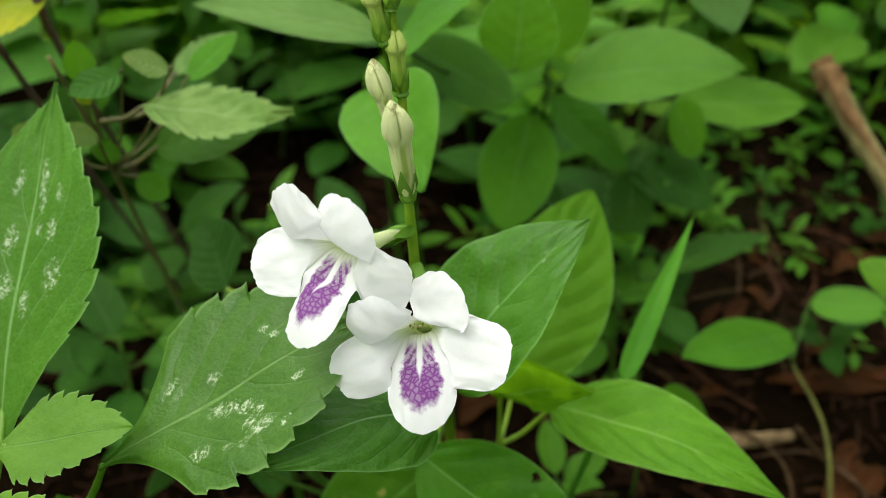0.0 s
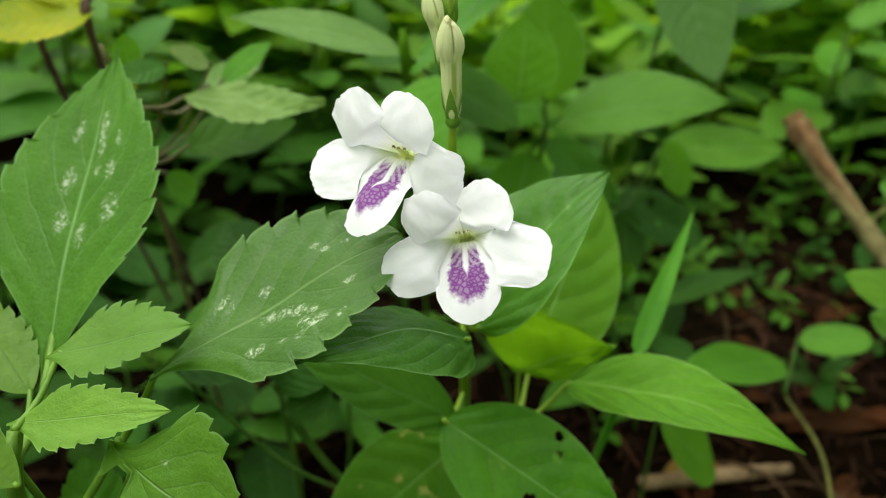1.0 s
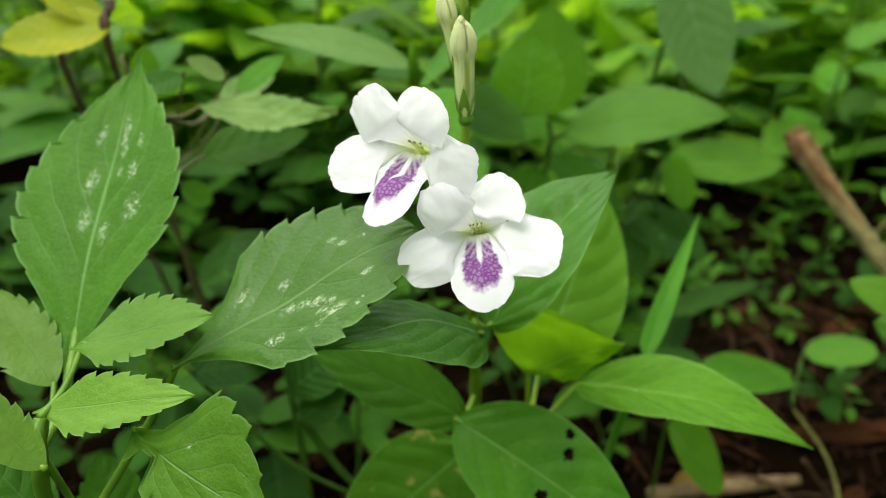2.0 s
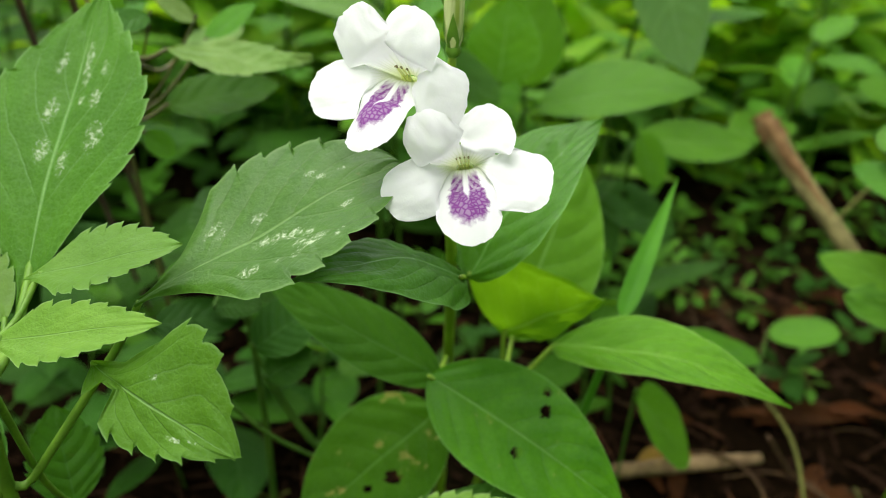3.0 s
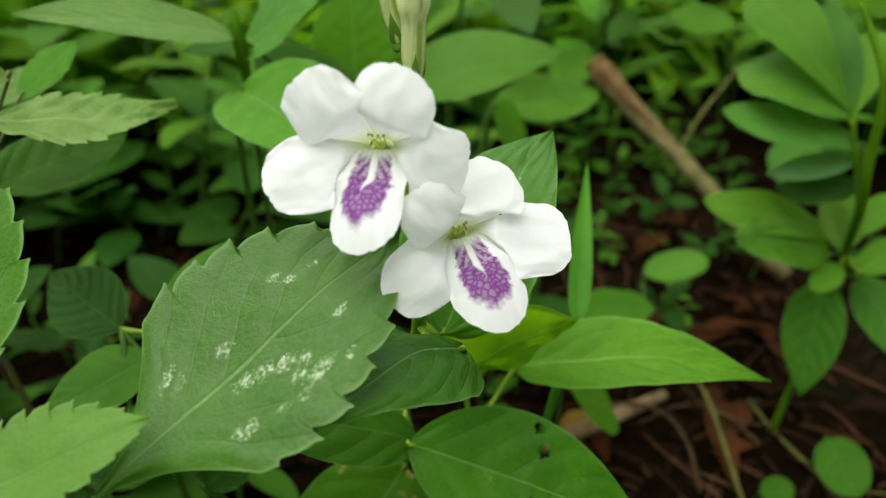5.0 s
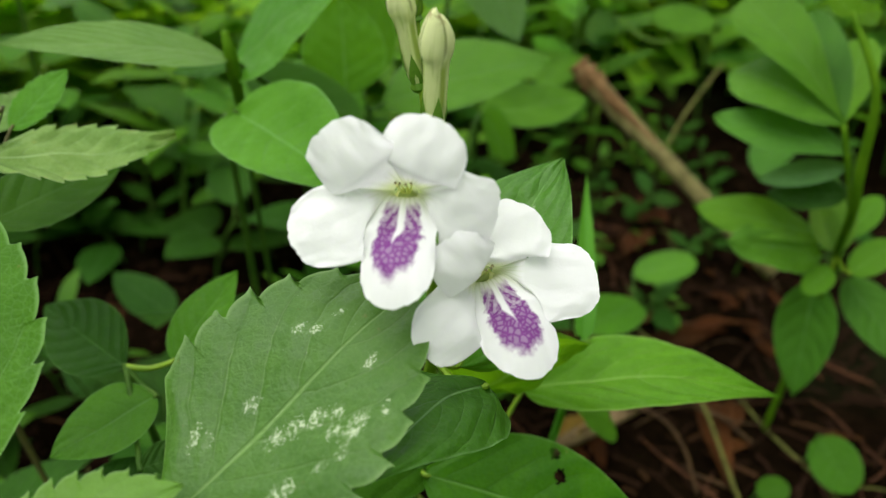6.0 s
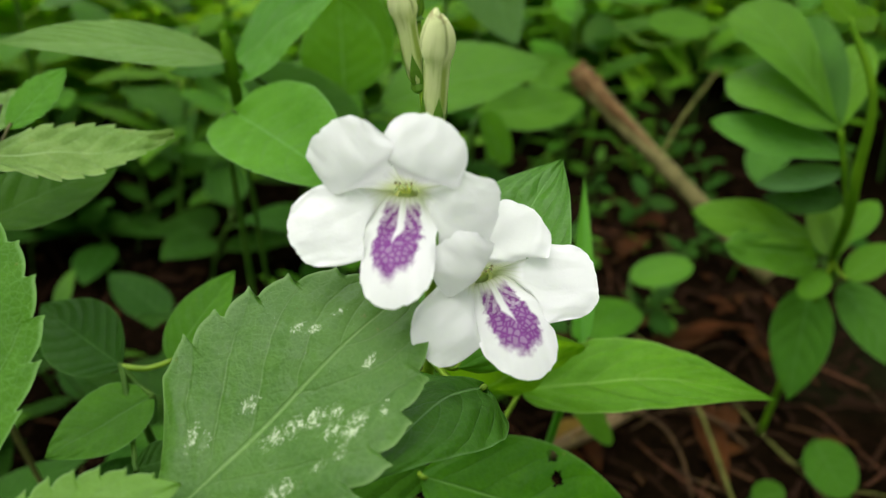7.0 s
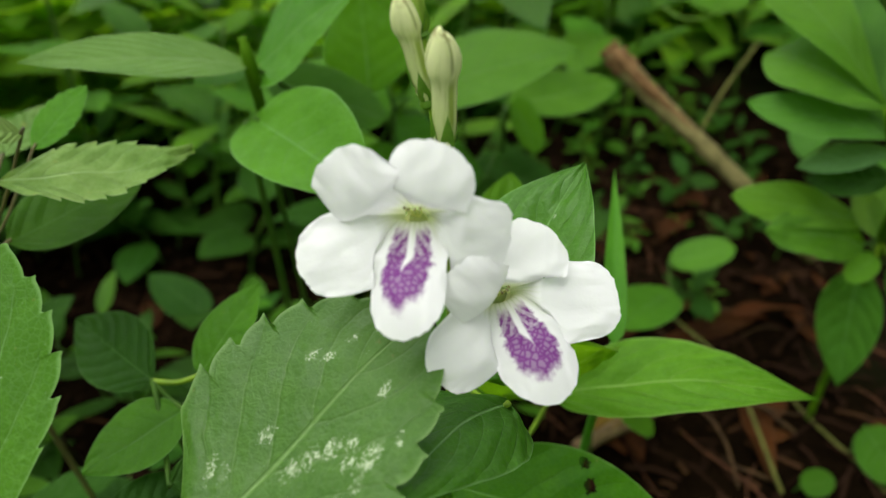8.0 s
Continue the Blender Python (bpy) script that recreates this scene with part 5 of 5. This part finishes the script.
# ---- small weeds: a few kinds, copied about ----
def weed(name, label, category, group, seed, leaves, tall, size, material, narrow=0.5, droop=0.2):
    r = random.Random(seed)
    plant = thing(name, label, category, group)
    top = V((r.uniform(-0.02, 0.02), r.uniform(-0.02, 0.02), tall))
    stalk(plant, ((0, 0, -0.006), (top.x * 0.3, top.y * 0.3, tall * 0.5), top), 0.0007 + tall * 0.006, seed=seed)
    for k in range(leaves):
        s = 0.45 + 0.55 * k / max(1, leaves - 1)
        joint = V((top.x * s * s, top.y * s * s, tall * s))
        a = k * 1.571 + (k // 2) * 0.6 + r.uniform(-0.3, 0.3)
        out = V((math.cos(a), math.sin(a), 0))
        l = size * r.uniform(0.75, 1.2) * (1.15 - 0.45 * s)
        rise = r.uniform(-droop, 0.45) if s < 0.95 else r.uniform(0.4, 0.9)
        b = joint + out * (l * 0.16) + V((0, 0, l * 0.08))
        t = b + (out + V((0, 0, rise))).normalized() * l
        f = (V((0, 0, 1)) - out * rise * 0.7 + V((r.uniform(-0.3, 0.3), r.uniform(-0.3, 0.3), 0))).normalized()
        leaf(plant, b, t, f, l * narrow * r.uniform(0.85, 1.15), material, joint, seed=seed + k, low=0.6, high=r.uniform(0.7, 0.95), fold=r.uniform(0.05, 0.2),
             hook=r.uniform(0, 0.15), rows=10, half=3, thick=0.0006)
    return plant


FAR, NEAR = "weeds in the thicket behind", "seedlings on the soil"
kinds = [
    weed("weed", "leafy green weed with pointed oval leaves", "plant", FAR, 300, 8, 0.15, 0.075, HERB),
    weed("weed", "leafy green weed with pointed oval leaves", "plant", FAR, 320, 10, 0.2, 0.07, SMOOTH, 0.45),
    weed("weed", "bluish green weed with broad leaves", "plant", FAR, 340, 7, 0.13, 0.085, BLUE, 0.55),
    weed("weed", "yellowish green weed with narrow leaves", "plant", FAR, 360, 9, 0.17, 0.08, YOUNG, 0.3),
]
tiny = [
    weed("seedling", "tiny seedling with rounded green leaves", "plant", NEAR, 400, 4, 0.028, 0.024, HERB, 0.6),
    weed("seedling", "tiny seedling with green leaves darkened in colour for shade", "plant", NEAR, 420, 5, 0.045, 0.03, DEEPSHADE, 0.55),
    weed("seedling", "tiny seedling with narrow green leaves", "plant", NEAR, 440, 6, 0.04, 0.028, SMOOTH, 0.4),
]


# leaf colours here carry the shade of the plants above them
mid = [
    weed("weed", "herb with green oval leaves, coloured dark for shade", "plant", "shaded herbs behind the flowers", 500, 6, 0.09, 0.065, DEEPSHADE, 0.5),
    weed("weed", "herb with broad leaves, coloured dark for shade", "plant", "shaded herbs behind the flowers", 520, 5, 0.07, 0.07, DEEPSHADE, 0.6),
    weed("weed", "low herb with pointed leaves, their green darkened for shade", "plant", "shaded herbs behind the flowers", 540, 6, 0.1, 0.06, SHADED, 0.5),
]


def settle(ob, x, y, turn, size):
    return copy_thing(ob, Matrix.Translation((x, y, height(x, y))) @ Matrix.Rotation(turn, 4, "Z") @ Matrix.Rotation(rng.uniform(-0.15, 0.15), 4, "X") @ Matrix.Scale(size, 4))


def bare_patch(x, y):
    """Shaded soil with few weeds behind the broken stalk."""
    return math.hypot(x - 0.43, y - 0.56) < 0.085


spots_far = []
while len(spots_far) < 64:
    x, y = rng.uniform(-0.55, 1.0), rng.uniform(0.46, 1.15)
    if abs(x - 0.2) > 0.35 + 0.75 * y or (0.16 < x < 0.42 and y < 0.56):
        continue
    spots_far.append((x, y))
for n_, (x, y) in enumerate(spots_far):
    turn, size = rng.uniform(0, 6.28), rng.uniform(0.75, 1.25)
    if not bare_patch(x, y):
        # plant colour stands in for uneven light: darker kinds left, paler ones right
        pick = (n_ * 7 + n_ // 5) % 4
        pick = (1, 2, 2, 1)[pick] if x < -0.1 else (0, 3, 1, 3)[pick] if x > 0.4 else pick
        settle(kinds[pick], x, y, turn, size)
for n_ in range(96):
    x, y = rng.uniform(-0.3, 0.1), rng.uniform(0.24, 0.47)
    if n_ > 30:
        x, y = rng.uniform(0.1, 0.46), rng.uniform(0.3, 0.6) if n_ < 50 else rng.uniform(0.42, 0.62)
    turn, size = rng.uniform(0, 6.28), rng.uniform(0.8, 1.5) if n_ <= 30 else rng.uniform(0.5, 1.0)
    if not (-0.12 < x < 0.02 and y < 0.4):
        settle(tiny[n_ % 3], x, y, turn, size)
for n_ in range(34):
    x, y = rng.uniform(-0.4, 0.13), rng.uniform(0.31, 0.5)
    if n_ > 21:
        x, y = rng.uniform(0.4, 0.72), rng.uniform(0.36, 0.66)
    turn, size = rng.uniform(0, 6.28), rng.uniform(0.8, 1.2)
    if not bare_patch(x, y):
        settle(mid[n_ % 3] if n_ <= 21 else kinds[n_ % 3], x, y, turn, size)
for x, y in ((-0.174, 0.739), (-0.131, 0.781), (-0.091, 0.652), (-0.036, 0.752), (-0.165, 0.622), (-0.137, 0.667), (-0.005, 0.686), (-0.062, 0.589), (-0.187, 0.683), (-0.105, 0.717), (-0.111, 0.643), (-0.019, 0.625), (-0.074, 0.571), (-0.137, 0.580), (0.029, 0.627), (-0.157, 0.339), (-0.117, 0.265), (-0.095, 0.291), (-0.075, 0.331), (-0.162, 0.272), (-0.049, 0.266), (-0.099, 0.376), (-0.203, 0.289)):
    settle(mid[int(x * 1000) % 3], x, y, rng.uniform(0, 6.28), rng.uniform(0.55, 0.95))
for x, y in ((0.287, 0.711), (0.339, 0.766), (0.360, 0.719), (0.317, 0.656), (0.418, 0.794), (0.267, 0.612), (0.289, 0.777), (0.380, 0.677), (0.321, 0.593), (0.461, 0.782), (0.425, 0.653), (0.240, 0.676)):
    settle(tiny[int(y * 1000) % 3], x, y, rng.uniform(0, 6.28), rng.uniform(0.9, 1.6))
for n_ in range(9):
    x, y, turn, size = rng.uniform(0.18, 0.55), rng.uniform(0.58, 0.82), rng.uniform(0, 6.28), rng.uniform(0.8, 1.2)
    if not bare_patch(x, y):
        settle(kinds[(n_ * 3) % 4], x, y, turn, size)
for n_, ob in enumerate(kinds + tiny + mid):
    x, y = ((-0.5, 0.75), (-0.3, 0.6), (0.85, 0.8), (0.6, 0.7), (-0.2, 0.38), (-0.12, 0.42), (0.05, 0.44), (-0.33, 0.44), (-0.02, 0.5), (-0.2, 0.5))[n_]
    ob.matrix_basis = Matrix.Translation((x, y, height(x, y)))


# ---- thicket further back, down to the far weeds ----
def thicket(name, label, category, count, area, tall, size, slim, material, seed, flare=0.75, around=False):
    """Many small leaves over the ground, joined into one mesh."""
    r = np.random.default_rng(seed)
    n = count
    far = area[2] + (area[3] - area[2]) * r.random(n) ** 1.6
    across = (r.random(n) * 2 - 1) * (area[1] + flare * abs(far)) + area[0]
    if around:
        a, gap = math.radians(area[0]) + (r.random(n) * 2 - 1) * math.radians(area[1]), r.random(n) ** 1.5
        inner = area[2] * (1 + 0.16 * np.sin(3 * a + 1) + 0.1 * np.sin(8 * a) + 0.08 * np.sin(19 * a))
        far = inner + (area[3] * (1 + 0.1 * np.sin(5 * a)) - inner) * gap
        across, far = 0.1 + far * np.cos(a), 0.3 + far * np.sin(a)
    lift = tall * (0.1 + 0.9 * r.random(n)) * (0.6 + 0.4 * np.sin(across * 5 + far * 3) ** 2)
    turn, rise = r.random(n) * 6.283, r.normal(0.25, 0.45, n)
    ln = size * (0.5 + r.random(n)) * (0.8 + 0.25 * np.hypot(across, far))
    out = np.stack([np.cos(turn) * np.cos(rise), np.sin(turn) * np.cos(rise), np.sin(rise)], 1)
    side = np.stack([-np.sin(turn), np.cos(turn), r.normal(0, 0.35, n)], 1)
    side /= np.linalg.norm(side, axis=1, keepdims=True)
    up = np.cross(out, side)
    base = np.stack([across, far, lift], 1)
    s = np.array([0.0, 0.2, 0.45, 0.75, 1.0])
    w = np.array([0.05, 0.8, 1.0, 0.6, 0.02])
    verts, uv = [], []
    for i in range(5):
        for u in (-1.0, 0.0, 1.0):
            p = base + out * (ln * s[i])[:, None] + side * (u * w[i] * slim * ln / 2)[:, None] + up * (ln * (0.06 * abs(u) * w[i] - 0.18 * s[i] ** 2))[:, None]
            verts.append(p)
            uv.append(((u + 1) / 2, s[i]))
    verts = np.stack(verts, 1).reshape(-1, 3)
    quads = []
    for i in range(4):
        for j in range(2):
            quads.append((i * 3 + j, i * 3 + j + 1, i * 3 + j + 4, i * 3 + j + 3))
    quads = np.array(quads)
    faces = (quads[None] + 15 * np.arange(n)[:, None, None]).reshape(-1, 4)
    me = bpy.data.meshes.new(name)
    me.from_pydata(verts.tolist(), [], faces.tolist())
    layer = me.uv_layers.new(name="UVMap")
    layer.data.foreach_set("uv", np.array(uv)[faces.ravel() % 15].astype(np.float32).ravel())
    me.polygons.foreach_set("use_smooth", np.ones(len(faces), bool))
    me.materials.append(material)
    me.update()
    return tagged(new(name, me), label, category, kind="stuff")


thicket("undergrowth", "dense bright green weeds behind the flowering plant", "undergrowth", 4900, (0.34, 0.15, 0.75, 2.2), 0.22, 0.07, 0.5, THICKET, 21)
thicket("pale_undergrowth", "paler yellow-green weeds at the edge of the clearing", "undergrowth", 800, (0.66, 0.16, 0.8, 1.8), 0.26, 0.07, 0.5, PALETHICKET, 31, flare=0.15)
thicket("far_undergrowth", "dense far green weeds and bushes", "undergrowth", 5200, (0.3, 0.6, 1.8, 5.0), 0.6, 0.09, 0.45, THICKET, 2)
thicket("grass", "thin bright green grass among the weeds", "grass", 1100, (0.3, 0.2, 0.8, 2.6), 0.16, 0.11, 0.07, THICKET, 3)
# out of view: added ring of weeds that cuts low skylight onto the soil
thicket("surrounding_weeds", "unseen tall green weeds added all round to block low skylight", "undergrowth", 13000, (-90, 132, 0.8, 7.0), 0.6, 0.09, 0.45, THICKET, 5, around=True)



def litter(name, label, count, material, seed):
    """Slivers of bark, stalk and leaf strewn over the soil, joined into one mesh."""
    r = np.random.default_rng(seed)
    x, y = r.uniform(-0.3, 0.55, count), r.uniform(0.15, 0.75, count)
    a, l, w = r.uniform(0, 6.283, count), r.gamma(2.0, 0.006, count) + 0.003, r.uniform(0.0004, 0.0016, count)
    verts, faces = [], []
    for i in range(count):
        d, s = V((math.cos(a[i]), math.sin(a[i]), r.normal(0, 0.12))), V((-math.sin(a[i]), math.cos(a[i]), r.normal(0, 0.4)))
        bend = V((0, 0, l[i] * abs(r.normal(0, 0.12))))
        c = V((x[i], y[i], height(x[i], y[i]) + r.uniform(0.0005, 0.004)))
        k = len(verts)
        for t, z in ((-0.5, 0.0), (0.0, 1.0), (0.5, 0.0)):
            m = c + d * (l[i] * t) + bend * z
            verts += [m - s * w[i], m + s * w[i], m + V((0, 0, w[i]))]
        for j in (0, 3):
            faces += [(k + j, k + j + 2, k + j + 5, k + j + 3), (k + j + 2, k + j + 1, k + j + 4, k + j + 5)]
    me = bpy.data.meshes.new(name)
    me.from_pydata([tuple(v) for v in verts], [], faces)
    me.materials.append(material)
    return tagged(new(name, me), label, "leaf litter", kind="stuff")


def chaff_material():
    n = Net("plant_chaff")
    luck = n.n.new("ShaderNodeNewGeometry").outputs["Random Per Island"]
    # slivers kept nearly as dark as the soil, with the same shade in their colour
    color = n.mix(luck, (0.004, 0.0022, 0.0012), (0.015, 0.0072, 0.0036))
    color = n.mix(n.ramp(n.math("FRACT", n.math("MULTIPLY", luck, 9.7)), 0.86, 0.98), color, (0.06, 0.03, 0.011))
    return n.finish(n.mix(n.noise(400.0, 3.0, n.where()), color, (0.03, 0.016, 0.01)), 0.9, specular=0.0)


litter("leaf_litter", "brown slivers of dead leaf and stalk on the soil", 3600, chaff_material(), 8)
